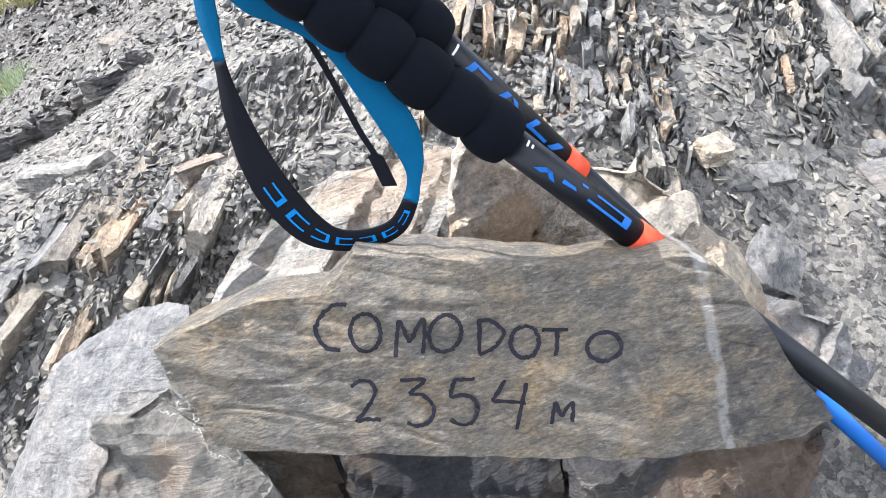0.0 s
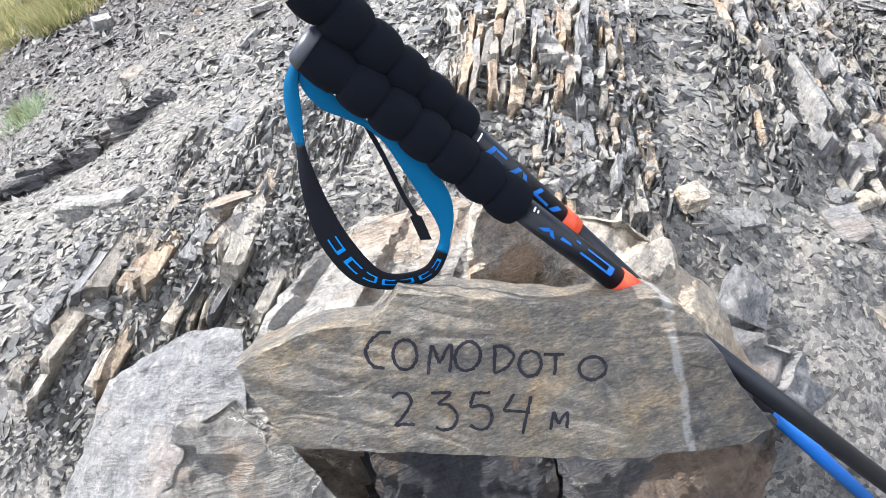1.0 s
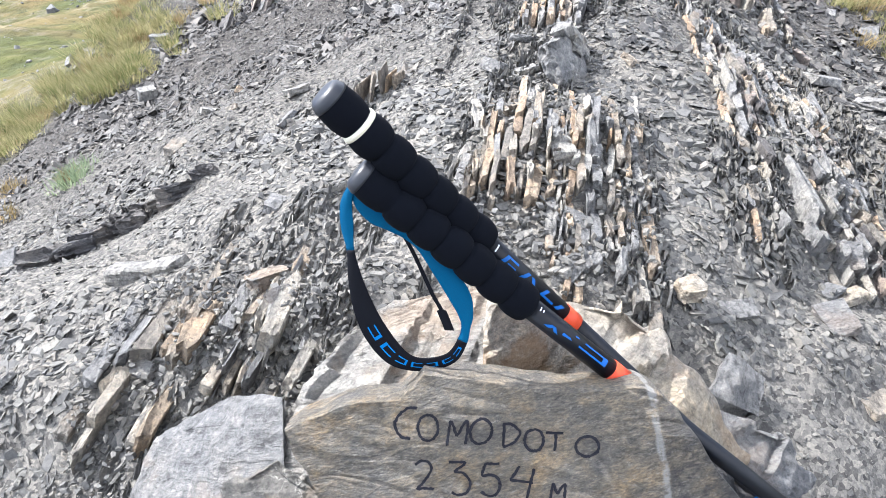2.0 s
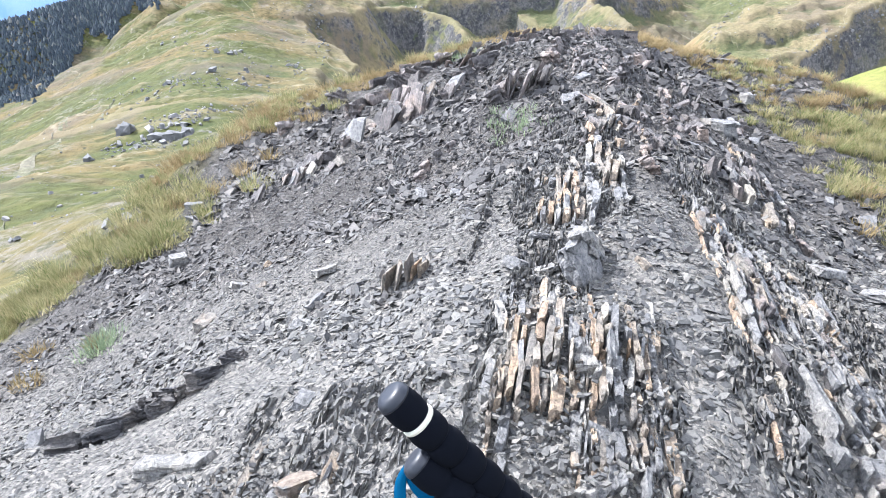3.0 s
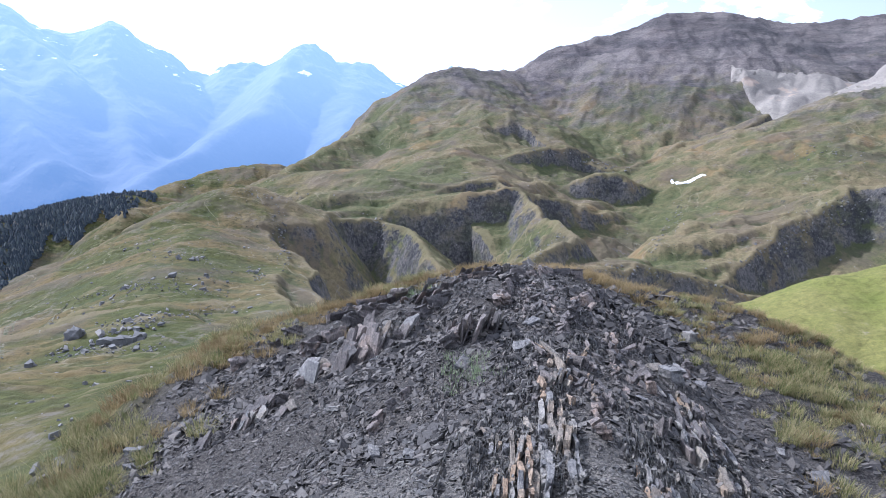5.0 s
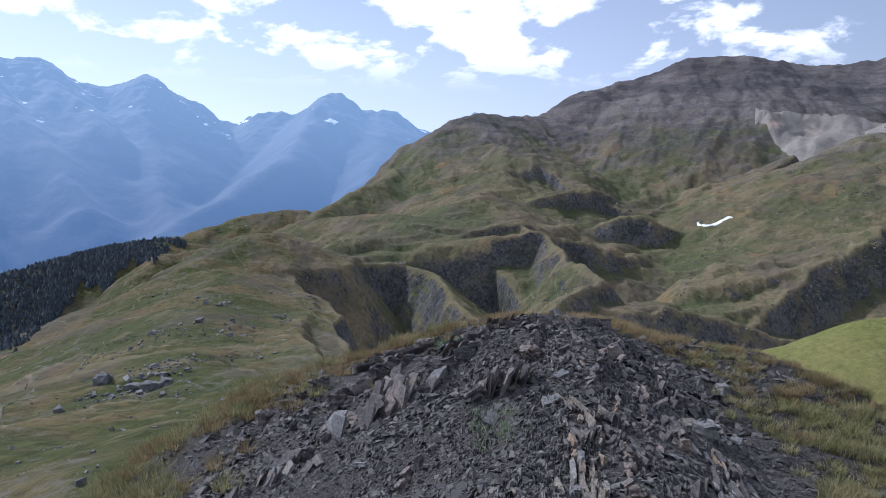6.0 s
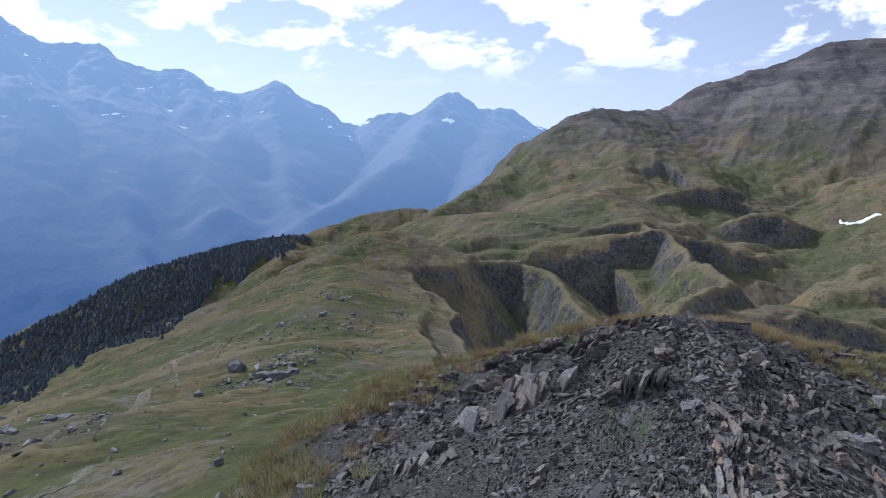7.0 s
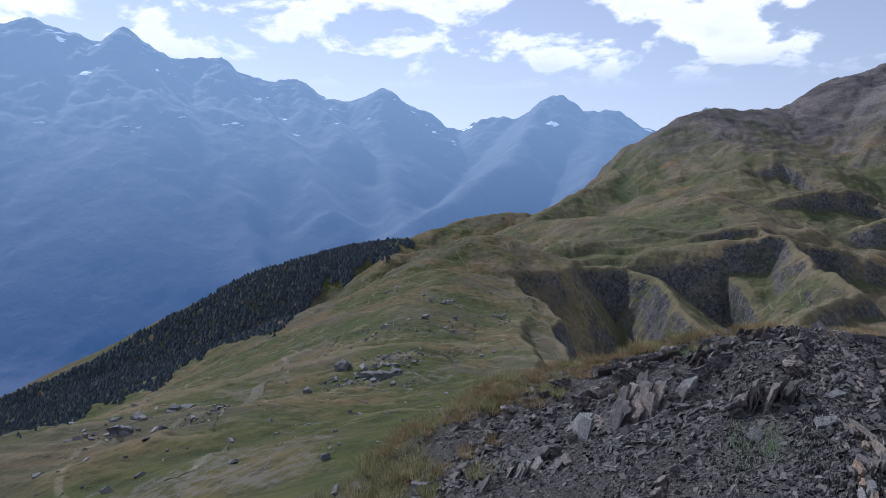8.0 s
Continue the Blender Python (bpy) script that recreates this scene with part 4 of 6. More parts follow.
STREAKS = [([(-30.3, -13.4), (-28.6, -12.0)], [(-29.9, -13.0), (-28.3, -11.7)]), ([(-33.2, -13.9), (-31.9, -12.8)], [(-32.8, -13.6), (-31.6, -12.5)]), ([(-39.0, -17.9), (-35.0, -15.8), (-32.6, -14.5)], [(-38.6, -17.3), (-34.6, -15.1), (-32.4, -14.1)]),
           ([(-43.0, -23.0), (-40.2, -20.9), (-37.4, -19.6)], [(-42.7, -22.8), (-40.2, -20.7), (-37.2, -19.3)])]
for k, (low, high) in enumerate(STREAKS):
    draped_band("rock_streak", low, high, streak_mat, "pale streak of bare rock in the meadow", "rock", 0.1, 60 + 3 * k)

near_scree = part_mesh("scree", scatter_mesh("scree", scree(84000, 1, (0.005, 0.034), (-1.9, 1.7, -0.2, 2.7), 1.0, 0.36, 1.9, 1.35) + scree(3000, 3, (0.012, 0.06), (-2.4, 2.6, -2.4, 0.6), 0.98, 0.4, 2.0)), scree_mat)
tagged(near_scree, "loose grey and buff slate chips strewn over the ridge", "scree", kind="stuff")
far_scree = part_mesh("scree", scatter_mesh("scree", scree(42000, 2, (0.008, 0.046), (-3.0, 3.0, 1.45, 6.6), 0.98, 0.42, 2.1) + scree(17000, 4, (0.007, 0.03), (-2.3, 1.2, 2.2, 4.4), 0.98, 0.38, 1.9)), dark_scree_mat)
tagged(far_scree, "dark grey slate scree on the rounded hump", "scree", kind="stuff")

# ---- the cairn ----
def hull_mesh(points, seed, rough=0.006, cuts=3, jag=0.35):
    """An angular boulder about its own base: the hull of its main corners, with stepped layers and broken edges."""
    base = Vector((sum(p[0] for p in points) / len(points), sum(p[1] for p in points) / len(points), min(p[2] for p in points)))
    bm = bmesh.new()
    for p in points:
        bm.verts.new(Vector(p) - base)
    bmesh.ops.convex_hull(bm, input=bm.verts)
    bmesh.ops.delete(bm, geom=[v for v in bm.verts if not v.link_faces], context="VERTS")
    bmesh.ops.triangulate(bm, faces=list(bm.faces))
    for _ in range(cuts):
        long_edges = [e for e in bm.edges if e.calc_length() > rough * 1.5]
        if not long_edges:
            break
        bmesh.ops.subdivide_edges(bm, edges=long_edges, cuts=1)
        bmesh.ops.triangulate(bm, faces=list(bm.faces))
    bm.normal_update()
    g = random.Random(seed)
    bed = Vector((g.gauss(0.2, 0.25), g.gauss(-0.3, 0.25), 1)).normalized()
    shifts = []
    for v in bm.verts:
        place = v.co * (1.0 / (rough * 7)) + Vector((seed * 7.1, seed * 3.3, 0))
        level = math.floor(v.co.dot(bed) / (rough * 1.9) + 1.2 * noise.noise(place * 0.3))
        step = 1.2 * noise.noise(place * 0.35) + 0.8 * noise.noise(place * 1.1) + 0.5 * noise.noise(place * 2.6) + 2.2 * jag * (noise.cell(Vector((level * 3.7, seed * 1.3, 0.5))) - 0.5) * (0.6 + noise.noise(place * 0.5))
        shifts.append(v.normal * (rough * step))
    for v, shift in zip(bm.verts, shifts):
        v.co += shift
    return bm, base


def hull(name, points, mat, label, category, seed, rough=0.006, cuts=3, jag=0.9):
    bm, base = hull_mesh(points, seed, rough, cuts, jag)
    ob = part(name, bm, mat)
    ob.location = base
    return tagged(ob, label, category)


def with_foot(points, drop, spread=1.06):
    cx, cy = sum(p[0] for p in points) / len(points), sum(p[1] for p in points) / len(points)
    return list(points) + [(cx + (x - cx) * spread, cy + (y - cy) * spread, drop) for x, y, z in points]


hull("boulder", with_foot([(-0.25, 0.24, 0.66), (-0.2, 0.36, 0.7), (0.05, 0.42, 0.71), (0.24, 0.38, 0.66), (0.27, 0.24, 0.6), (0.2, 0.14, 0.58), (-0.2, 0.14, 0.6)], 0.2), pale_mat,
     "large pale grey bedrock boulder under the cairn", "boulder", 1, 0.012, 5)
hull("rock", with_foot([(-0.255, 0.235, 0.675), (-0.21, 0.33, 0.73), (-0.15, 0.42, 0.755), (-0.03, 0.44, 0.78), (0.02, 0.36, 0.775), (0.01, 0.25, 0.77), (-0.12, 0.22, 0.74)], 0.55), pale_mat,
     "pale buff limestone block with a flat ledge behind the sign", "rock", 2, 0.008, 5)
hull("rock", with_foot([(0.07, 0.43, 0.765), (0.15, 0.43, 0.765), (0.2, 0.41, 0.735), (0.235, 0.38, 0.69), (0.31, 0.34, 0.6), (0.21, 0.25, 0.69), (0.08, 0.28, 0.76)], 0.5), pale_mat,
     "pale grey limestone rock with a white quartz edge", "rock", 3, 0.009, 5)
hull("rock", with_foot([(0.28, 0.4, 0.62), (0.37, 0.39, 0.585), (0.41, 0.35, 0.54), (0.385, 0.32, 0.51), (0.29, 0.28, 0.58)], 0.36), grey_rock_mat,
     "flat cracked grey slab wedged beside the cairn", "rock", 4, 0.006, 5)
hull("rock", with_foot([(0.31, 0.47, 0.56), (0.35, 0.53, 0.58), (0.4, 0.5, 0.56), (0.385, 0.45, 0.53)], 0.46), slate_mat, "dark rounded stone behind the cairn", "rock", 5, 0.007, 5)
hull("rock", with_foot([(-0.225, 0.31, 0.725), (-0.31, 0.37, 0.66), (-0.41, 0.36, 0.585), (-0.48, 0.2, 0.48), (-0.27, 0.1, 0.58), (-0.2, 0.2, 0.7)], 0.1), grey_rock_mat,
     "big smooth pale grey slab leaning against the cairn", "rock", 6, 0.006, 5, 0.1)
hull("rock", with_foot([(-0.245, 0.185, 0.76), (-0.2, 0.21, 0.775), (-0.165, 0.18, 0.765), (-0.1, 0.125, 0.7), (-0.05, 0.09, 0.655), (-0.2, 0.04, 0.6), (-0.28, 0.09, 0.62)], 0.3), veined_mat,
     "grey schist rock laced with white calcite veins", "rock", 7, 0.007, 5, 0.6)
hull("rock", with_foot([(-0.13, 0.25, 0.735), (0.06, 0.25, 0.715), (0.055, 0.165, 0.64), (-0.08, 0.16, 0.65)], 0.3), dark_mat, "dark veined schist rock in the hollow under the sign, shade included in its tone", "rock", 8, 0.006, 5)
hull("rock", with_foot([(0.05, 0.23, 0.75), (0.2, 0.23, 0.745), (0.26, 0.22, 0.69), (0.235, 0.13, 0.62), (0.07, 0.135, 0.675)], 0.3), dark_mat, "brown and grey slate block propping the sign", "rock", 9, 0.007, 5)
hull("rock", [(-0.016, 0.27, 0.87), (0.0, 0.3, 0.893), (0.03, 0.31, 0.868), (0.1, 0.3, 0.775), (0.115, 0.26, 0.73), (0.0, 0.245, 0.77), (-0.012, 0.25, 0.83), (-0.01, 0.36, 0.85), (0.05, 0.37, 0.84), (0.11, 0.36, 0.76), (0.0, 0.37, 0.74), (0.0, 0.25, 0.73)], brown_mat,
     "rusty brown sandstone wedge standing behind the sign", "rock", 10, 0.006, 5)

# the sign: a schist slab leaning back on the stones
SIGN_AT = Matrix(((1, 0, 0, -0.04), (0, 0.527, -0.85, 0.172), (0, 0.85, 0.527, 0.832), (0, 0, 0, 1)))
OUTLINE = [(-140, 12), (-116, 24), (-81, 37), (-47, 40), (-34, 52), (-27, 62), (-5, 60), (28, 57), (65, 53), (92, 49), (114, 51), (133, 53), (148, 54), (161, 48), (175, 34), (189, 13),
           (208, -15), (233, -45), (215, -56), (176, -62), (132, -65), (85, -65), (38, -62), (-9, -58), (-55, -55), (-86, -52), (-110, -49), (-120, -26), (-133, -5)]


def sign_relief(u, v):
    """Low cleavage steps and cracks running obliquely over the face."""
    a, q = u * 0.97 - v * 0.24, u * 0.24 + v * 0.97
    soft = 0.004 * noise.noise(Vector((u * 9, v * 14, 4.2)))
    bands = noise.noise(Vector((a * 12, q * 62, 1.7))) + 0.55 * noise.noise(Vector((a * 30, q * 150, 5.1)))
    steps = math.floor(bands * 3.2) / 3.2 * 0.7 + bands * 0.3
    crack = max(0.0, 1 - abs(noise.noise(Vector((a * 9 + 3, q * 34, 8.8)))) * 16)
    return soft + 0.0013 * steps - 0.0011 * crack


def sign_slab():
    rim = []
    count = len(OUTLINE)
    for k in range(count):
        (x0, y0), (x1, y1) = OUTLINE[k], OUTLINE[(k + 1) % count]
        pieces = max(2, round(math.hypot(x1 - x0, y1 - y0) / 2.6))
        for j in range(pieces):
            t = j / pieces
            rim.append(Vector(((x0 + (x1 - x0) * t) / 1000, (y0 + (y1 - y0) * t) / 1000)))
    rim = [p + Vector((noise.noise(Vector((p.x * 60, p.y * 60, 0))), noise.noise(Vector((p.x * 60, p.y * 60, 9))))) * 0.0022 for p in rim]
    spine = [Vector((max(-0.09, min(0.17, p.x * 0.9)), -0.006)) for p in rim]
    bm = bmesh.new()
    rings = []
    for blend, depth in ((0.0, -0.045), (0.0, -0.03), (0.0, -0.012), (0.015, -0.004), *((0.045 + 0.955 * k / 34, 0.0) for k in range(35))):
        ring = []
        for p, s in zip(rim, spine):
            q = p.lerp(s, blend)
            wob = sign_relief(q.x, q.y) if depth > -0.01 else 0.005 * noise.noise(Vector((q.x * 40, q.y * 40, depth * 300)))
            out = 1.0 + (0.02 * noise.noise(Vector((q.x * 30, q.y * 30, depth * 200))) if depth < -0.01 else 0)
            ring.append(bm.verts.new((q.x * out, q.y * out, depth + wob)))
        rings.append(ring)
    for a, b in zip(rings[:-1], rings[1:]):
        for k in range(len(a)):
            j = (k + 1) % len(a)
            bm.faces.new((a[k], b[k], b[j], a[j]))
    bm.faces.new(rings[0])
    bmesh.ops.remove_doubles(bm, verts=rings[-1], dist=0.0004)
    last = [v for v in rings[-1] if v.is_valid]
    bmesh.ops.recalc_face_normals(bm, faces=list(bm.faces))
    return bm


sign = part("summit_sign", sign_slab(), sign_mat)
sign.matrix_world = SIGN_AT
tagged(sign, "hand-lettered grey schist summit slab reading COMODOTO 2354 M", "sign")


def ring_stroke(cx, cy, a, b, lean=0.0):
    return [(cx + a * math.cos(k / 14 * math.tau + 1.7) + lean * math.sin(k / 14 * math.tau + 1.7), cy + b * math.sin(k / 14 * math.tau + 1.7)) for k in range(15)]


STROKES = [("C", [[(-32, 33), (-38, 33), (-44, 29), (-49, 21), (-48, 14), (-44, 9), (-37, 8)]]), ("O", [ring_stroke(-23, 17, 8, 10.5)]),
           ("M", [[(-8, 3), (-6.5, 13), (-5, 23), (-2, 17), (0, 11), (4, 18), (8, 24), (8, 14), (7, 4)]]), ("O", [ring_stroke(19, 15, 8.5, 10.5, 1)]),
           ("D", [[(37, 21), (37, 12), (37, 3), (42, 4), (47, 8), (50, 14), (47, 18), (43, 21), (36, 22)]]), ("O", [ring_stroke(61, 8, 7.5, 9)]),
           ("T", [[(70, 14.5), (84, 14)], [(78, 14), (78, 7), (77.5, 0)]]), ("O", [ring_stroke(103, 4, 9, 8)]),
           ("two", [[(-33, -14), (-29, -11), (-24, -11), (-20, -15), (-22, -22), (-27, -29), (-31, -33.5), (-25, -33), (-18, -34)]]),
           ("three", [[(-6, -11), (1, -10.5), (7, -11), (2, -16), (-1, -19), (5, -20), (10, -25), (11, -31), (7, -37), (1, -38), (-4, -36)]]),
           ("five", [[(34, -11.5), (28, -12), (23, -12), (21.5, -17), (21, -22), (27, -21), (33, -24), (35, -30), (32, -37), (26, -38.5), (20, -35)]]),
           ("four", [[(50, -13), (47, -19), (43.5, -25), (52, -26), (61, -27)], [(61.5, -15), (59, -28), (56, -43)]]), ("M", [[(75, -40), (76, -33), (77, -27), (80, -35), (83, -31), (86, -27), (86.5, -33), (86, -39)]])]


def glide(points, t):
    """A smooth curve through the points, t from 0 to 1."""
    f = t * (len(points) - 1)
    k = min(int(f), len(points) - 2)
    f -= k
    p = [points[max(0, min(len(points) - 1, k + j))] for j in (-1, 0, 1, 2)]
    return [0.5 * (2 * b + (c - a) * f + (2 * a - 5 * b + 4 * c - d) * f * f + (3 * b - a - 3 * c + d) * f ** 3) for a, b, c, d in zip(*p)]


def stroke_mesh(lines, half, seed):
    bm = bmesh.new()
    g = random.Random(seed)
    for line in lines:
        many = 5 * (len(line) - 1)
        pts = [Vector(glide(line, k / many)) / 1000 for k in range(many + 1)]
        pts = [p + Vector((g.gauss(0, 0.00018), g.gauss(0, 0.00018))) for p in pts]
        pair = []
        for k, p in enumerate(pts):
            way = (pts[min(k + 1, len(pts) - 1)] - pts[max(k - 1, 0)]).normalized()
            side = Vector((-way.y, way.x)) * half * g.uniform(0.75, 1.15)
            pair.append([bm.verts.new((q.x, q.y, sign_relief(q.x, q.y) + 0.0009)) for q in (p - side, p + side)])
        for a, b in zip(pair[:-1], pair[1:]):
            bm.faces.new((a[0], b[0], b[1], a[1]))
    bmesh.ops.recalc_face_normals(bm, faces=list(bm.faces))
    for f in bm.faces:
        if f.normal.z < 0:
            f.normal_flip()
    return bm


for seed, (letter, lines) in enumerate(STROKES):
    part("painted_letter" if len(letter) == 1 else "painted_digit", stroke_mesh(lines, 0.00115, seed), ink_mat, sign, "black marker " + ("letter " if len(letter) == 1 else "digit ") + letter)

# ---- the two trekking poles leaning on the cairn ----
def lathe(profile, sides=24):
    """Rings along the local -z: profile gives (distance, radius)."""
    bm = bmesh.new()
    rings = []
    for s, r in profile:
        rings.append([bm.verts.new((r * math.cos(k / sides * math.tau), r * math.sin(k / sides * math.tau), -s)) for k in range(sides)])
    for a, b in zip(rings[:-1], rings[1:]):
        for k in range(sides):
            j = (k + 1) % sides
            bm.faces.new((a[k], b[k], b[j], a[j]))
    bm.faces.new(rings[0])
    bm.faces.new(rings[-1][::-1])
    bmesh.ops.recalc_face_normals(bm, faces=list(bm.faces))
    return bm


def wrap_patch(radius, corners, lift=0.0004, steps=6):
    """A printed patch on a tube: corners as (angle in degrees, distance), a quadrilateral."""
    bm = bmesh.new()
    grid = []
    for i in range(steps + 1):
        row = []
        for j in range(steps + 1):
            u, v = i / steps, j / steps
            a = (corners[0][0] * (1 - u) + corners[1][0] * u) * (1 - v) + (corners[3][0] * (1 - u) + corners[2][0] * u) * v
            s = (corners[0][1] * (1 - u) + corners[1][1] * u) * (1 - v) + (corners[3][1] * (1 - u) + corners[2][1] * u) * v
            row.append(bm.verts.new(((radius + lift) * math.cos(radians(a)), (radius + lift) * math.sin(radians(a)), -s)))
        grid.append(row)
    for i in range(steps):
        for j in range(steps):
            bm.faces.new((grid[i][j], grid[i + 1][j], grid[i + 1][j + 1], grid[i][j + 1]))
    bmesh.ops.recalc_face_normals(bm, faces=list(bm.faces))
    return bm


def grip_profile(length, lumps, first):
    out = [(0.0, 0.0095), (0.0015, 0.0125), (0.004, 0.0140), (first * 0.35, 0.0150), (first * 0.6, 0.0155), (first * 0.85, 0.0146), (first, 0.0122)]
    pitch = (length - first) / lumps
    for k in range(lumps):
        for f in (0.06, 0.14, 0.26, 0.4, 0.54, 0.68, 0.8, 0.9, 0.96, 1.0):
            out.append((first + (k + f) * pitch, 0.0121 + 0.0039 * math.sqrt(max(0.0, 1 - (2 * f - 1) ** 2))))
    out[-1] = (length, 0.0118)
    return out


def trekking_pole(top, toward, roll, label, prints, band, lift_angle):
    pole = tagged(new("trekking_pole"), label, "trekking pole", "pair of trekking poles")
    z = (Vector(top) - Vector(toward)).normalized()
    x = Vector((0, 0, 1)).cross(z).normalized()
    y = z.cross(x)
    pole.matrix_world = Matrix.Translation(top) @ Matrix((x, y, z)).transposed().to_4x4() @ pose(0, 0, 0, 0, 0, roll)
    grip = part("grip", lathe(grip_profile(0.171, 6, 0.032), 32), foam_mat, pole, "long ribbed black foam grip", True)
    part("grip_cap", lathe([(-0.0025, 0.006), (-0.002, 0.0105), (0.0, 0.0128), (0.0042, 0.0146), (0.0062, 0.0146)], 32), grey_mat, grip, "dark grey plastic cap", True)
    if band:
        part("rubber_band", lathe([(0.030, 0.0128), (0.030, 0.0144), (0.0318, 0.0150), (0.0342, 0.0148), (0.0348, 0.0130)], 32), cord_mat, grip, "pale rubber band round the grip", True)
    at = 0.274 if band else 0.262
    part("upper_shaft", lathe([(0.165, 0.009), (at, 0.009)]), shaft_mat, pole, "matt black aluminium upper tube", True)
    part("clamp_band", lathe([(at, 0.0088), (at + 0.0002, 0.0096), (at + 0.018, 0.0096), (at + 0.0185, 0.0085)]), red_mat, pole, "orange-red collar", True)
    part("lower_shaft", lathe([(at + 0.018, 0.0082), (0.641, 0.0082)]), shaft_mat, pole, "black lower tube", True)
    part("blue_shaft", lathe([(0.64, 0.0083), (0.93, 0.0083)]), blue_mat, pole, "glossy blue lower tube", True)
    part("tip", lathe([(0.929, 0.0084), (0.935, 0.0075), (1.0, 0.005), (1.012, 0.003), (1.02, 0.0015)]), steel_mat, pole, "worn steel tip", True)
    for corners, mat in prints:
        part("printed_mark", wrap_patch(0.009, [(a + lift_angle, d) for a, d in corners]), mat, pole, "blue printed mark" if mat is blue_mat else "white printed mark")
    return pole


FRONT_PRINTS = [([(-40, 0.186), (-16, 0.192), (-16, 0.197), (-40, 0.191)], blue_mat), ([(-40, 0.197), (-16, 0.192), (-16, 0.196), (-40, 0.201)], blue_mat), ([(-26, 0.204), (-12, 0.204), (-12, 0.212), (-20, 0.214)], blue_mat), ([(8, 0.215), (16, 0.215), (16, 0.219), (8, 0.219)], blue_mat),
                ([(-24, 0.222), (-15, 0.222), (-15, 0.252), (-24, 0.252)], blue_mat), ([(-15, 0.247), (16, 0.247), (16, 0.252), (-15, 0.252)], blue_mat), ([(8, 0.226), (16, 0.226), (16, 0.247), (8, 0.247)], blue_mat),
                ([(0, 0.176), (22, 0.176), (22, 0.1772), (0, 0.1772)], white_mat), ([(4, 0.179), (18, 0.179), (18, 0.1802), (4, 0.1802)], white_mat)]
BACK_PRINTS = [([(-70, 0.187), (-25, 0.190), (-25, 0.194), (-70, 0.191)], blue_mat), ([(-70, 0.194), (-56, 0.194), (-56, 0.204), (-70, 0.204)], blue_mat), ([(-36, 0.194), (-25, 0.194), (-25, 0.204), (-36, 0.204)], blue_mat), ([(-70, 0.210), (-20, 0.216), (-20, 0.220), (-70, 0.214)], blue_mat),
               ([(-70, 0.226), (-24, 0.221), (-24, 0.225), (-70, 0.230)], blue_mat), ([(-66, 0.236), (-20, 0.241), (-20, 0.245), (-66, 0.240)], blue_mat), ([(-66, 0.240), (-54, 0.240), (-54, 0.254), (-66, 0.254)], blue_mat), ([(-66, 0.256), (-30, 0.262), (-30, 0.267), (-66, 0.261)], blue_mat),
               ([(-60, 0.177), (-20, 0.177), (-20, 0.1783), (-60, 0.1783)], white_mat), ([(-40, 0.279), (-10, 0.279), (-10, 0.288), (-40, 0.288)], white_mat)]
front_pole = trekking_pole((-0.1143, 0.2639, 1.0295), (0.3433, 0.1866, 0.6492), 0, "black trekking pole with ribbed foam grip and blue wrist strap", FRONT_PRINTS, False, 52)
trekking_pole((-0.1330, 0.2680, 1.0890), (0.3500, 0.2880, 0.5480), 0, "black trekking pole with a rubber band round its foam grip", BACK_PRINTS, True, 82)

# the wrist strap: centre line and seen width in millimetres, in its hanging plane
STRAP = [(0, 9, 4.4), (-5, -6, 9), (-5, -24, 9.9), (-3, -43, 6), (0, -66, 11.5), (6, -90, 17), (15, -111, 20), (29, -130, 19), (44, -138, 13.5), (61, -138, 11.5), (76, -132, 10.5), (84, -119, 8.6), (87, -107, 7), (87, -96, 11.5), (83, -82, 17), (75, -68, 17), (65, -55, 13.5), (53, -41, 8), (41, -32, 4.4), (27, -23, 8), (16, -16, 12), (6, -5, 11), (1, 7, 4.4)]
TAIL = [(39, -33), (47, -49), (54, -65), (61, -81), (66, -90), (69, -97), (74, -110)]
STRAP_AT = Vector((-0.121, 0.27, 1.006))
STRAP_X, STRAP_Y = Vector((1, 0, 0)), Vector((0, 0.361, 0.9325))
STRAP_N = STRAP_X.cross(STRAP_Y)


def strap_frame(t, full=0.0225):
    x, y, wide = [v / 1000 for v in glide(STRAP, t)]
    x2, y2, _ = [v / 1000 for v in glide(STRAP, min(t + 0.01, 1))]
    x1, y1, _ = [v / 1000 for v in glide(STRAP, max(t - 0.01, 0))]
    way = Vector((x2 - x1, y2 - y1)).normalized()
    wide = min(wide, full)
    deep = math.sqrt(max(full * full - wide * wide, 0)) * (1 if t < 0.5 else -1) * 0.08
    side = (STRAP_X * -way.y + STRAP_Y * way.x) * wide + STRAP_N * deep
    centre = STRAP_AT + STRAP_X * x + STRAP_Y * y
    thick = side.cross(STRAP_X * way.x + STRAP_Y * way.y).normalized() * 0.0007
    return centre, side * 0.5, thick


def ribbon(ts):
    bm = bmesh.new()
    rows = []
    for t in ts:
        c, s, n = strap_frame(t)
        rows.append([bm.verts.new(c + s * w_ + n * side) for w_, side in ((-1, 0.6), (-0.94, 1), (0.94, 1), (1, 0.6), (1, -0.6), (0.94, -1), (-0.94, -1), (-1, -0.6))])
    for a, b in zip(rows[:-1], rows[1:]):
        for k in range(8):
            bm.faces.new((a[k], a[(k + 1) % 8], b[(k + 1) % 8], b[k]))
    bm.faces.new(rows[0][::-1])
    bm.faces.new(rows[-1])
    bmesh.ops.recalc_face_normals(bm, faces=list(bm.faces))
    bm.transform(front_pole.matrix_world.inverted())
    return bm


def span(a, b, count):
    return [a + (b - a) * k / count for k in range(count + 1)]


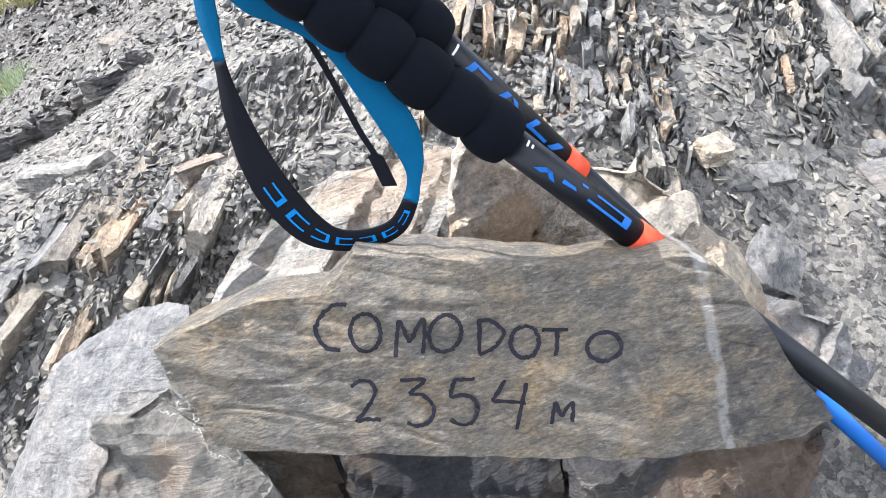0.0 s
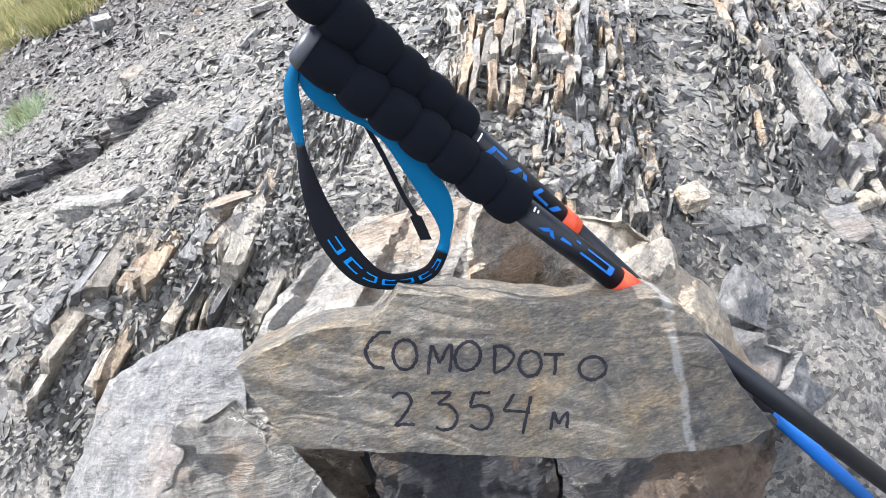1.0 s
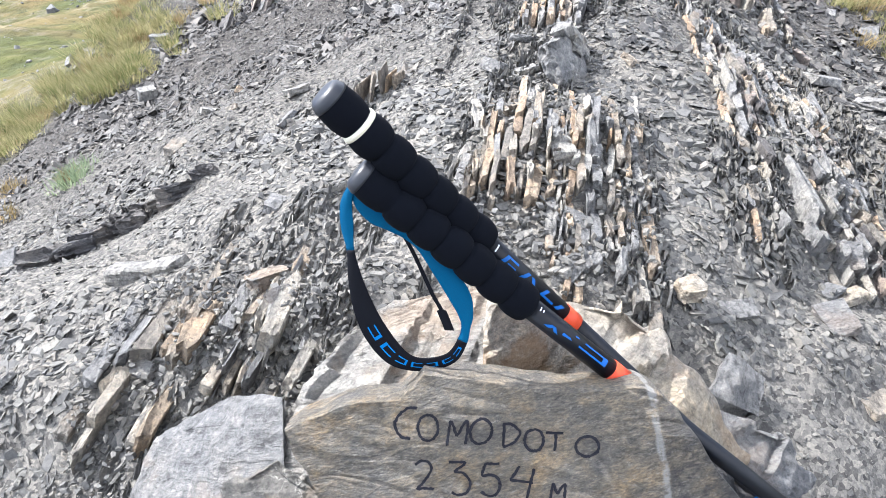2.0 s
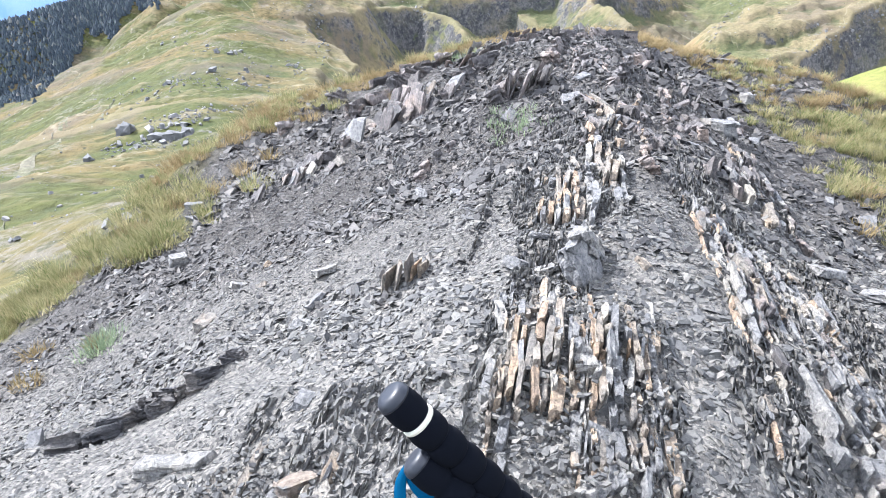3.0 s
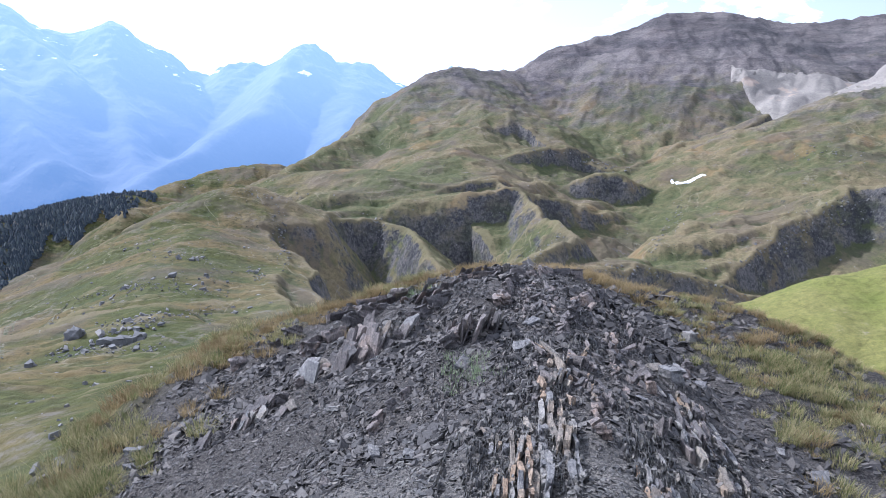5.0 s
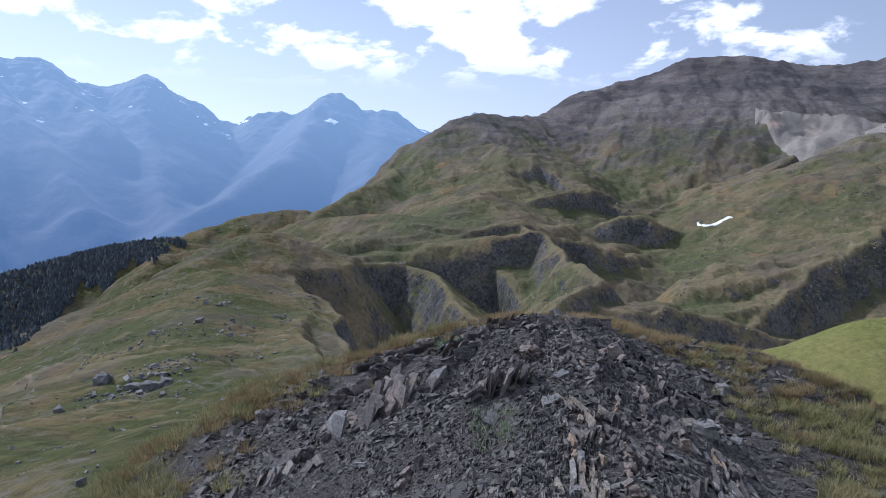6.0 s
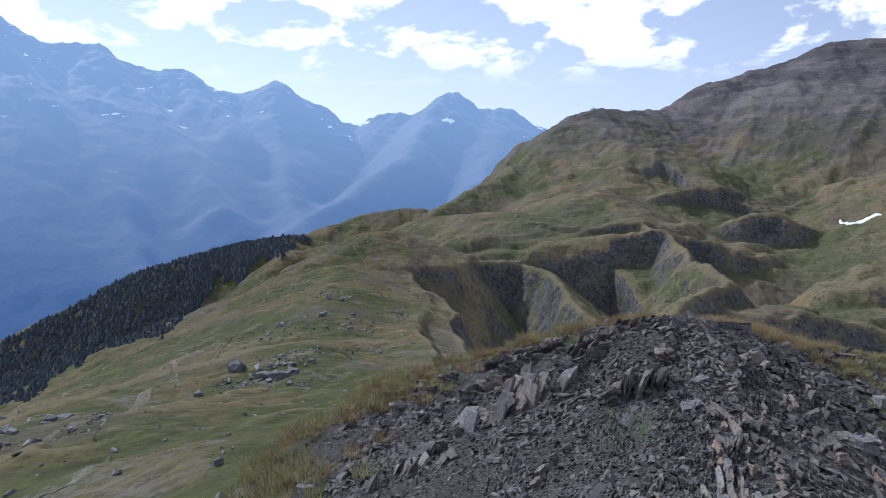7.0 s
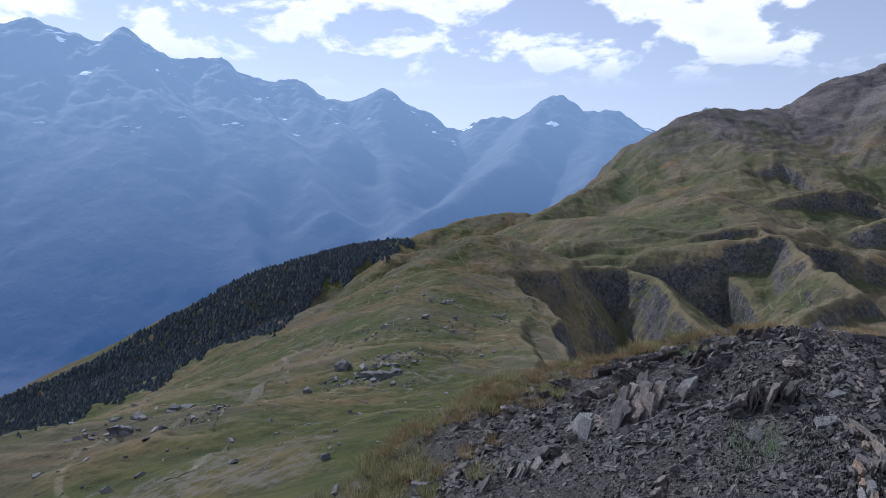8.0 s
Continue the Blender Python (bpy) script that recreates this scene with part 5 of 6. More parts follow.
strap = part("wrist_strap", ribbon(span(0.0, 0.136, 24)), webbing_blue, front_pole, "bright blue woven wrist strap", True)
part("dark_lining", ribbon(span(0.136, 0.505, 70)), webbing_dark, strap, "black lined stretch of the strap", True)
part("strap_loop", ribbon(span(0.505, 1.0, 80)), webbing_blue, strap, "bright blue stretch of the strap", True)


def tail_ribbon():
    bm = bmesh.new()
    rows = []
    for k in range(31):
        x, y = [v / 1000 for v in glide(TAIL, k / 30)]
        wide = 0.0016 + (0.0022 if k > 22 else 0)
        c = STRAP_AT + STRAP_X * x + STRAP_Y * y - STRAP_N * 0.004
        rows.append([bm.verts.new(c + STRAP_X * a + STRAP_N * b) for a, b in ((-wide, -0.001), (wide, -0.001), (wide, 0.001), (-wide, 0.001))])
    for a, b in zip(rows[:-1], rows[1:]):
        for k in range(4):
            j = (k + 1) % 4
            bm.faces.new((a[k], a[j], b[j], b[k]))
    bm.faces.new(rows[0][::-1])
    bm.faces.new(rows[-1])
    bmesh.ops.recalc_face_normals(bm, faces=list(bm.faces))
    bm.transform(front_pole.matrix_world.inverted())
    return bm


part("strap_tail", tail_ribbon(), webbing_dark, strap, "narrow black strap end with a sewn loop")


def strap_marks():
    """The maker's mark on the webbing as plain shapes along the strap."""
    for k in range(7):
        t0 = 0.26 + k * 0.034
        bm = bmesh.new()
        spans = [(0.0, 0.005, -0.45, 0.35), (0.0, 0.024, 0.22, 0.35), (0.0, 0.024, -0.45, -0.32)] if k % 2 else [(0.0, 0.024, -0.45, -0.32), (0.019, 0.024, -0.45, 0.35), (0.0, 0.024, 0.22, 0.35)]
        for a, b, lo, hi in spans:
            rows = []
            for j in range(5):
                c, s, n = strap_frame(t0 + a + (b - a) * j / 4)
                face = n if n.dot(Vector((0, -0.7, 0.7))) > 0 else -n
                rows.append([bm.verts.new(c + s * (v * 0.85) + face * 1.35) for v in (lo, hi)])
            for p, q in zip(rows[:-1], rows[1:]):
                bm.faces.new((p[0], p[1], q[1], q[0]))
        bm.transform(front_pole.matrix_world.inverted())
        part("woven_mark", bm, mark_mat, strap, "bright blue woven mark")


strap_marks()

# ---- bedding: upright broken slabs along the strike of the rock ----
def bed_x(b, y):
    return b + 0.05 + 0.13 * (y - 0.9)


def slab_block(seed):
    """A broken bar of rock about 1 x 1 x 1 about its base: rough split faces, chipped corners and a stepped top."""
    g = random.Random(seed)
    bm = bmesh.new()
    corners = [(-1, -0.97), (-0.3, -1), (0.5, -1), (1, -0.9), (1, -0.2), (1, 0.45), (0.95, 0.95), (0.1, 1), (-0.8, 1), (-1, 0.85), (-1, 0.3), (-1, -0.4)]
    outline = [(cx * g.uniform(0.68, 1.1), cy * g.uniform(0.82, 1.08)) for cx, cy in corners]
    slant, twist, notch = g.uniform(-0.08, 0.08), g.uniform(-0.1, 0.1), g.uniform(-0.6, 0.6)
    drop = g.choice((0, 0, 0.12, 0.25))
    rings = []
    for z, s in ((-0.5, 1.0), (0.1, g.uniform(0.94, 1.05)), (0.42, g.uniform(0.92, 1.02)), (0.5, g.uniform(0.78, 0.94))):
        ring = []
        for cx, cy in outline:
            top = (slant * cx + twist * cy + g.uniform(-0.05, 0.05) - (drop if cy > notch else 0)) * (1 if z > 0.3 else 0)
            ring.append(bm.verts.new((cx * 0.5 * s * g.uniform(0.88, 1.08), cy * 0.5 * (0.5 + 0.5 * s) * g.uniform(0.95, 1.03), z + top)))
        rings.append(ring)
    n = len(outline)
    for a, b in zip(rings[:-1], rings[1:]):
        for k in range(n):
            bm.faces.new((a[k], a[(k + 1) % n], b[(k + 1) % n], b[k]))
    bm.faces.new(rings[-1])
    mesh = bpy.data.meshes.new("rock_slab")
    bm.to_mesh(mesh)
    bm.free()
    return mesh


def slab_set(mat, seed):
    out = []
    for k in range(16):
        mesh = slab_block(seed + k)
        mesh.materials.append(mat)
        out.append(mesh)
    return out


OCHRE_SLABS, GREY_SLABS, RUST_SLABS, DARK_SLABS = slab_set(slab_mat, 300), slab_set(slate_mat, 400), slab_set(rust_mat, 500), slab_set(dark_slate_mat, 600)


def outcrop(label, b0, b1, y0, y1, high, buff, seed, rust=0.1, size=1.0, lean=0.06):
    """One ledge of upright beds packed side by side: thick buff beds between thin leaves of slate, broken across into blocks of uneven height."""
    g = random.Random(seed)
    home = tagged(new("rock_outcrop"), label, "rock outcrop", "upright rock ledges")
    x_mid = bed_x((b0 + b1) / 2, (y0 + y1) / 2)
    home.location = (x_mid, (y0 + y1) / 2, float(ground_z(x_mid, (y0 + y1) / 2)))
    b = b0
    while b < b1:
        stout = g.random() < (0.42 + 0.4 * buff if y0 < 2.2 else 0.8)
        thick = (g.uniform(0.01, 0.022) if stout else g.uniform(0.004, 0.009)) * size
        kin = (RUST_SLABS if g.random() < rust else OCHRE_SLABS) if g.random() < (buff if stout else buff * 0.35) else (DARK_SLABS if g.random() < (0.9 if y0 > 2.2 else 0.55 if b0 > 0.4 else 0.0) else GREY_SLABS)
        side = math.sin(math.pi * min(1, max(0, (b - b0) / (b1 - b0)))) ** 0.5
        lo, hi = y0 + g.uniform(0, 0.25) * (y1 - y0), y1 - g.uniform(0, 0.3) * (y1 - y0)
        y = lo
        while y < hi:
            long = thick * (2.2 + 7.0 * g.random() ** 1.5) if stout else g.uniform(0.02, 0.07) * size
            swell = 0.55 + 0.9 * noise.noise(Vector((b * 14, y * 5, seed * 3.1)))
            h = max(0.015, high * (0.4 + 0.6 * side) * swell * g.uniform(0.9, 1.08) * (1.0 if stout else g.uniform(0.65, 1.0))) * 1.45
            if swell > 0.22 and g.random() > (0.1 if y0 < 2.2 else 0.5):
                x = bed_x(b, y + long / 2) + g.gauss(0, 0.0025)
                z = float(ground_z(x, y + long / 2))
                ob = new("rock_slab", g.choice(kin if g.random() < 0.7 else (GREY_SLABS if y0 < 2.2 else DARK_SLABS)))
                ob.parent = home
                ob.matrix_basis = Matrix.Translation(Vector((x, y + long / 2, z + h * 0.08)) - home.location) @ Euler((g.gauss(0.03, 0.05), lean + g.gauss(0, 0.06), -0.13 + g.gauss(0, 0.06 if y0 < 2.2 else 0.3))).to_matrix().to_4x4() @ Matrix.Diagonal((thick * g.uniform(0.85, 1.15), long * 1.02, h, 1))
            y += long * g.uniform(0.96, 1.04)
        b += thick * g.uniform(0.88, 1.05)


outcrop("buff and grey ledge of upright sandstone beds", -0.085, 0.085, 0.62, 1.3, 0.075, 0.85, 1)
outcrop("thin-bedded grey slate ledge with buff bars", 0.09, 0.25, 0.5, 1.2, 0.045, 0.5, 2, 0.3)
outcrop("rusty orange and grey ledge of upright beds", -0.05, 0.1, 1.6, 2.3, 0.08, 0.75, 3, 0.5, 1.2)
outcrop("grey ledge of upright slate beds", 0.1, 0.25, 1.62, 2.5, 0.08, 0.35, 8, 0.2, 1.3)
outcrop("grey-brown jagged ledge of tilted slate", 0.44, 0.58, 0.75, 2.1, 0.05, 0.4, 4, 0.3, 0.95, 0.18)
outcrop("brown weathered ledge of tilted slate with an orange streak", 0.58, 0.72, 0.7, 1.75, 0.055, 0.5, 9, 0.4, 0.95, 0.22)
outcrop("weathered buff slabs among loose scree", -0.64, -0.56, 0.42, 0.74, 0.05, 0.8, 5, 0.06, 1.7, 0.3)
outcrop("grey and buff slabs half sunk in scree", -0.52, -0.45, 0.36, 0.82, 0.05, 0.75, 10, 0.06, 1.6, 0.3)
outcrop("cleaved grey and buff slabs beside a pale stone", -0.42, -0.33, 0.4, 0.78, 0.055, 0.6, 11, 0.06, 1.5, 0.3)
outcrop("weathered bars of rock behind the cairn", -0.32, -0.22, 0.44, 0.6, 0.03, 0.6, 12, 0.06, 1.4, 0.3)
outcrop("dark slate fins on the hump", 0.12, 0.45, 2.45, 3.3, 0.055, 0.4, 6, 0.45, 1.3, 0.2)
outcrop("thin dark slate fins along the crest", 0.5, 0.66, 2.6, 4.0, 0.036, 0.08, 7, 0.2, 1.3, 0.3)
outcrop("dark slate ribs near the top of the hump", 0.0, 0.3, 3.7, 4.9, 0.034, 0.03, 13, 0.0, 1.5, 0.35)
outcrop("brown slate ribs on the side of the hump", 0.72, 0.92, 2.0, 3.0, 0.05, 0.2, 14, 0.4, 1.3)


def shale_leaves(count, seed, b_range, y_range, high):
    """Thin leaves of shale on edge, along the strike."""
    g = random.Random(seed)
    spots = []
    for _ in range(count):
        y = g.uniform(*y_range)
        b = g.uniform(*b_range)
        if fractal(np.array([b * 6.0]), np.array([y * 1.3]), 1.0, 2, 77)[0] < -0.12:
            continue
        spots.append((bed_x(b, y), y))
    zs = ground_z([p[0] for p in spots], [p[1] for p in spots])
    placed = []
    for (x, y), z in zip(spots, zs):
        grow = 1 + 0.18 * y
        h, long, thick = high * g.uniform(0.4, 1.3) * grow, g.uniform(0.012, 0.05) * grow, g.uniform(0.002, 0.006) * grow
        turn = np.array(Euler((g.gauss(0, 0.15), g.gauss(0.1, 0.2), -0.13 + g.gauss(0, 0.15))).to_matrix()) @ np.array(((0, 0, thick / 0.3), (long, 0, 0), (0, h, 0)))
        placed.append((g.randrange(len(CHIPS)), turn, np.array((x, y, z + h * 0.12))))
    return placed


leaves = shale_leaves(3200, 5, (-0.12, 0.27), (0.45, 1.5), 0.034) + shale_leaves(5200, 6, (-0.22, 0.5), (1.4, 3.4), 0.033) + shale_leaves(3400, 7, (0.38, 0.9), (0.7, 2.4), 0.036)
leaves += shale_leaves(1100, 8, (-0.65, -0.2), (0.4, 1.0), 0.028) + shale_leaves(3000, 9, (-0.9, 0.9), (2.6, 5.5), 0.026)
def rubble(count, seed, places, sizes):
    """Broken pieces lodged on and between the beds: places are (from offset, to offset, from y, to y)."""
    g = random.Random(seed)
    spots = []
    for _ in range(count):
        b0, b1, y0, y1 = g.choice(places)
        y = g.uniform(y0, y1)
        spots.append((bed_x(g.uniform(b0, b1), y), y))
    zs = ground_z([p[0] for p in spots], [p[1] for p in spots])
    out = []
    for (x, y), z in zip(spots, zs):
        s = sizes[0] * (sizes[1] / sizes[0]) ** g.random()
        out.append((g.randrange(len(CHIPS)), turn_of(g.uniform(0, 6), g.gauss(0, 0.4), g.gauss(0, 0.4), (s, s, s * 1.3)), np.array((x, y, z + g.uniform(0.004, 0.022)))))
    return out


leaves += rubble(1500, 14, [(-0.66, -0.54, 0.38, 0.8), (-0.55, -0.43, 0.34, 0.86), (-0.44, -0.3, 0.36, 0.8), (-0.33, -0.2, 0.42, 0.65)], (0.006, 0.022))
leaves += rubble(2600, 15, [(-0.09, 0.09, 0.62, 1.3), (0.09, 0.26, 0.5, 1.2), (0.43, 0.72, 0.7, 2.0), (-0.06, 0.26, 1.55, 2.45)], (0.007, 0.026))
tagged(part_mesh("shale_leaves", scatter_mesh("shale_leaves", leaves), scree_mat), "thin upright leaves of grey shale along the bedding", "shale", kind="stuff")

# single stones that stand out
def stone(x, y, size, seed, mat, label, turn=0.0, tilt=(0, 0), sink=0.25):
    g = random.Random(seed)
    pts = []
    for sx_ in (-1, 1):
        for sy_ in (-1, 1):
            for sz_ in (-1, 1):
                for _ in range(2):
                    pts.append((sx_ * g.uniform(0.28, 0.5) * size[0], sy_ * g.uniform(0.28, 0.5) * size[1], sz_ * g.uniform(0.36, 0.5) * size[2]))
    ob = hull("stone", pts, mat, label, "stone", seed, min(size) * 0.09, 3 if seed < 100 else 2, 0.6)
    rest = ob.location.copy()
    ob.matrix_world = Matrix.Translation((x, y, float(ground_z(x, y)) + size[2] * (0.5 - sink))) @ Euler((tilt[0], tilt[1], turn)).to_matrix().to_4x4() @ Matrix.Translation(rest)
    return tagged(ob, group="loose stones")


stone(-0.36, 0.72, (0.085, 0.075, 0.045), 11, pale_mat, "smooth pale grey stone lying on the scree", 0.8, (-0.3, 0.15))
stone(-0.69, 0.88, (0.11, 0.085, 0.035), 12, slate_mat, "flat grey slate stone on the scree", 0.2, (-0.35, 0.1))
stone(-0.61, 0.87, (0.075, 0.07, 0.03), 13, slate_mat, "small flat grey slate stone on the scree", 1.2, (-0.3, 0.1))
stone(1.08, 1.9, (0.12, 0.15, 0.03), 14, slate_mat, "large flat slate plate on the slope", 0.4, (-0.2, 0.25))
stone(1.24, 1.8, (0.12, 0.14, 0.03), 15, slate_mat, "broad grey slate plate on the slope", 0.9, (-0.2, 0.25))
stone(0.31, 0.62, (0.045, 0.04, 0.04), 17, pale_mat, "small square pale stone on gravel", 0.3)
stone(1.7, 4.29, (0.1, 0.1, 0.09), 20, pale_mat, "white stone beside dry grass", 0.3)
stone(1.2, 3.25, (0.13, 0.11, 0.1), 21, slate_mat, "brown angular stone on the hump", 0.5)
stone(-1.55, 2.9, (0.1, 0.08, 0.07), 22, slate_mat, "grey stone on loose scree", 0.5)

def fins(label, x, y, count, seed, size, strike, tilt, spread, buff=0.1):
    """A jagged knot of tilted plates of rock breaking out of the scree."""
    g = random.Random(seed)
    home = tagged(new("rock_outcrop"), label, "rock outcrop", "upright rock ledges")
    home.location = (x, y, float(ground_z(x, y)))
    for k in range(count):
        along, across = (k / max(1, count - 1) - 0.5) * spread[0] + g.gauss(0, 0.02), g.gauss(0, spread[1])
        px, py = x + along * math.cos(strike) - across * math.sin(strike), y + along * math.sin(strike) + across * math.cos(strike)
        long, high, thick = size[0] * g.uniform(0.5, 1.15), size[1] * g.uniform(0.4, 1.2), size[2] * g.uniform(0.5, 1.3)
        ob = new("rock_slab", g.choice(OCHRE_SLABS if g.random() < buff else (GREY_SLABS if y < 2.2 or g.random() < 0.2 else DARK_SLABS)))
        ob.parent = home
        ob.matrix_basis = Matrix.Translation(Vector((px, py, float(ground_z(px, py)) + high * 0.16)) - home.location) @ Euler((g.gauss(0, 0.12), tilt + g.gauss(0, 0.16), strike - math.pi / 2 + g.gauss(0, 0.15))).to_matrix().to_4x4() @ Matrix.Diagonal((thick, long, high, 1))



fins("buff and grey plates standing in the scree", -0.27, 1.6, 5, 32, (0.1, 0.1, 0.014), 1.45, 0.1, (0.04, 0.03), 1.0)
fins("jagged tilted grey slate fin on the hump", -0.5, 3.92, 34, 33, (0.12, 0.22, 0.02), 2.2, 0.5, (0.26, 0.15), 0.08)
fins("knot of splintered grey slate standing on the hump", 0.2, 3.6, 16, 37, (0.12, 0.17, 0.018), 1.35, 0.25, (0.2, 0.06), 0.2)
fins("low grey slate plates lying against the scree", -1.0, 3.5, 14, 38, (0.09, 0.13, 0.016), 2.1, 0.6, (0.22, 0.12), 0.1)
fins("dark jagged slate fin on the hump", -0.5, 4.95, 20, 34, (0.14, 0.12, 0.016), 0.6, 0.6, (0.5, 0.07))
fins("broken dark slate on the crest of the hump", 0.1, 5.0, 30, 36, (0.13, 0.12, 0.016), 0.9, 0.4, (1.0, 0.16))
def ledge(label, x, y, count, seed, size, strike, span_, mat):
    """A low ledge of angular broken blocks in a row."""
    g = random.Random(seed)
    home = tagged(new("rock_outcrop"), label, "rock outcrop", "upright rock ledges")
    home.location = (x, y, float(ground_z(x, y)))
    for k in range(count):
        along, across = (k / (count - 1) - 0.5) * span_ + g.gauss(0, 0.015), g.gauss(0, 0.014)
        px, py = x + along * math.cos(strike) - across * math.sin(strike), y + along * math.sin(strike) + across * math.cos(strike)
        a, b, c = size[0] * g.uniform(0.6, 1.2), size[1] * g.uniform(0.6, 1.2), size[2] * g.uniform(0.6, 1.15)
        pts = [(sx_ * a * g.uniform(0.3, 0.55), sy_ * b * g.uniform(0.25, 0.5), sz_ * c * g.uniform(0.35, 0.5)) for sx_ in (-1, 1) for sy_ in (-1, 1) for sz_ in (-1, 1) for _ in (0, 1)]
        bm, base = hull_mesh(pts, seed + k, min(a, b, c) * 0.11, 3, 1.5)
        ob = part("rock_slab", bm, mat, home)
        ob.matrix_basis = Matrix.Translation(Vector((px, py, float(ground_z(px, py)) + c * 0.12)) - home.location) @ Euler((g.gauss(-0.5, 0.12), g.gauss(0, 0.12), strike + g.gauss(0, 0.15))).to_matrix().to_4x4() @ Matrix.Translation(base)


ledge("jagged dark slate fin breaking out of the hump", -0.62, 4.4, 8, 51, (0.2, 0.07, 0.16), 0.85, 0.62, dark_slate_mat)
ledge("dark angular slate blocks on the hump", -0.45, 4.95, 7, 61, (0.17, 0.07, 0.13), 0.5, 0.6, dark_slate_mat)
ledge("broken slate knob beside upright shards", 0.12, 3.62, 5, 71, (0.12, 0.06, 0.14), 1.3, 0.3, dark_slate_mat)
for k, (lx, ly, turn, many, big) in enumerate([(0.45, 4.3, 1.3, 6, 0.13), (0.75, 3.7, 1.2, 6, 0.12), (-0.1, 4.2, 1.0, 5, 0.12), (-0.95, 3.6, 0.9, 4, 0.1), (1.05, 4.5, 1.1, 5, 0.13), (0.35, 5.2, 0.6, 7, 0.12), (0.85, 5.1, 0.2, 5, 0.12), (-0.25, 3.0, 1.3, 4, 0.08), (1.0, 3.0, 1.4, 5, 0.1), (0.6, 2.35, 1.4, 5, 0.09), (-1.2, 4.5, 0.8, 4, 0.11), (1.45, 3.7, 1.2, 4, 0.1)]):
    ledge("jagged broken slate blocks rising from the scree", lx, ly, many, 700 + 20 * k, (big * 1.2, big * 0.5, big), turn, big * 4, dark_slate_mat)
ledge("upright grey block of bedded slate among the beds", 0.22, 1.38, 5, 90, (0.14, 0.05, 0.16), 1.4, 0.12, slate_mat)
ledge("dark broken slate ledge half sunk in scree", -0.88, 1.16, 12, 37, (0.08, 0.04, 0.085), 0.6, 0.34, ledge_mat)
ledge("jagged dark slate teeth beside the ledge", -0.8, 1.24, 8, 237, (0.06, 0.03, 0.06), 0.6, 0.22, ledge_mat)
fins("brown weathered ledge on the side of the hump", 0.95, 2.3, 10, 38, (0.12, 0.1, 0.018), 1.45, 0.1, (0.4, 0.05), 0.4)
fins("grey slate fins beside dry grass", 1.15, 3.9, 10, 39, (0.12, 0.1, 0.018), 1.3, 0.3, (0.8, 0.12), 0.1)


def scattered_stones():
    """Larger loose plates that stand out among the chips, each a stone of its own."""
    g = random.Random(91)
    kinds = [(slate_mat, "loose grey slate plate on the scree"), (grey_rock_mat, "loose pale grey stone on the scree"), (slab_mat, "loose buff sandstone piece on the scree")]
    for k in range(64):
        y = 0.5 + 3.6 * g.random() ** 1.5
        x = g.uniform(-0.62, 0.62) * (y + 0.75)
        if abs(x) < 0.3 and y < 0.62:
            continue
        mat, label = kinds[0 if g.random() < 0.6 else g.choice((1, 2))]
        long = g.uniform(0.035, 0.075) * (0.8 + 0.25 * y)
        stone(x, y, (long, long * g.uniform(0.55, 0.9), long * g.uniform(0.2, 0.4)), 200 + k, mat, label, g.uniform(0, 6), (g.gauss(-0.15, 0.25), g.gauss(0.1, 0.25)), 0.15)


scattered_stones()


def meadow_boulder(az, r, size, seed, label):
    g = random.Random(seed)
    x, y = r * math.sin(radians(az)), r * math.cos(radians(az))
    z = float(hills_z(np.array([x]), np.array([y]))[0])
    pts = [(x + sx_ * size * g.uniform(0.3, 0.6), y + sy_ * size * g.uniform(0.3, 0.6), z + (-0.25 if low else g.uniform(0.35, 0.7)) * size) for sx_ in (-1, 1) for sy_ in (-1, 1) for low in (True, False)]
    return tagged(hull("boulder", pts, boulder_mat, label, "boulder", seed, size * 0.09, 2, 0.8), group="boulders on the meadow")


for seed, (az, r, size) in enumerate([(-27.9, 184, 4.4), (-24.9, 170, 3.4), (-25.5, 171, 3.0), (-24.2, 168, 2.8), (-23.6, 169, 3.2), (-31.0, 165, 2.2), (-26.2, 173, 2.0), (-45.5, 95, 2.2), (-44.2, 112, 2.0), (-41.5, 130, 2.4), (-40.6, 134, 2.0), (-21.0, 340, 3.6), (-18.4, 352, 3.2)]):
    meadow_boulder(az, r, size, 500 + seed, "large grey boulder lying on the green meadow")

# ---- grass ----
def blade_material(name, tones):
    """Thin blades that also let light through."""
    mat, m = material(name)
    geo = m.n("ShaderNodeNewGeometry")
    patch = m.noise(geo.outputs["Position"], 4.5, 3, 0.6)
    colour = m.ramp(m.math("ADD", m.math("MULTIPLY", geo.outputs["Random Per Island"], 0.5), m.math("MULTIPLY", patch, 0.6)), tones)
    front = m.n("ShaderNodeBsdfDiffuse", {0: colour})
    rear = m.n("ShaderNodeBsdfTranslucent", {0: colour})
    both = m.n("ShaderNodeMixShader", {0: 0.45, 1: front.outputs[0], 2: rear.outputs[0]})
    m.n("ShaderNodeOutputMaterial", {0: both.outputs[0]})
    return mat


grass_mat = blade_material("dry_alpine_grass", [(0.25, (0.09, 0.11, 0.042)), (0.48, (0.19, 0.19, 0.085)), (0.66, (0.3, 0.27, 0.145)), (0.95, (0.39, 0.32, 0.19))])


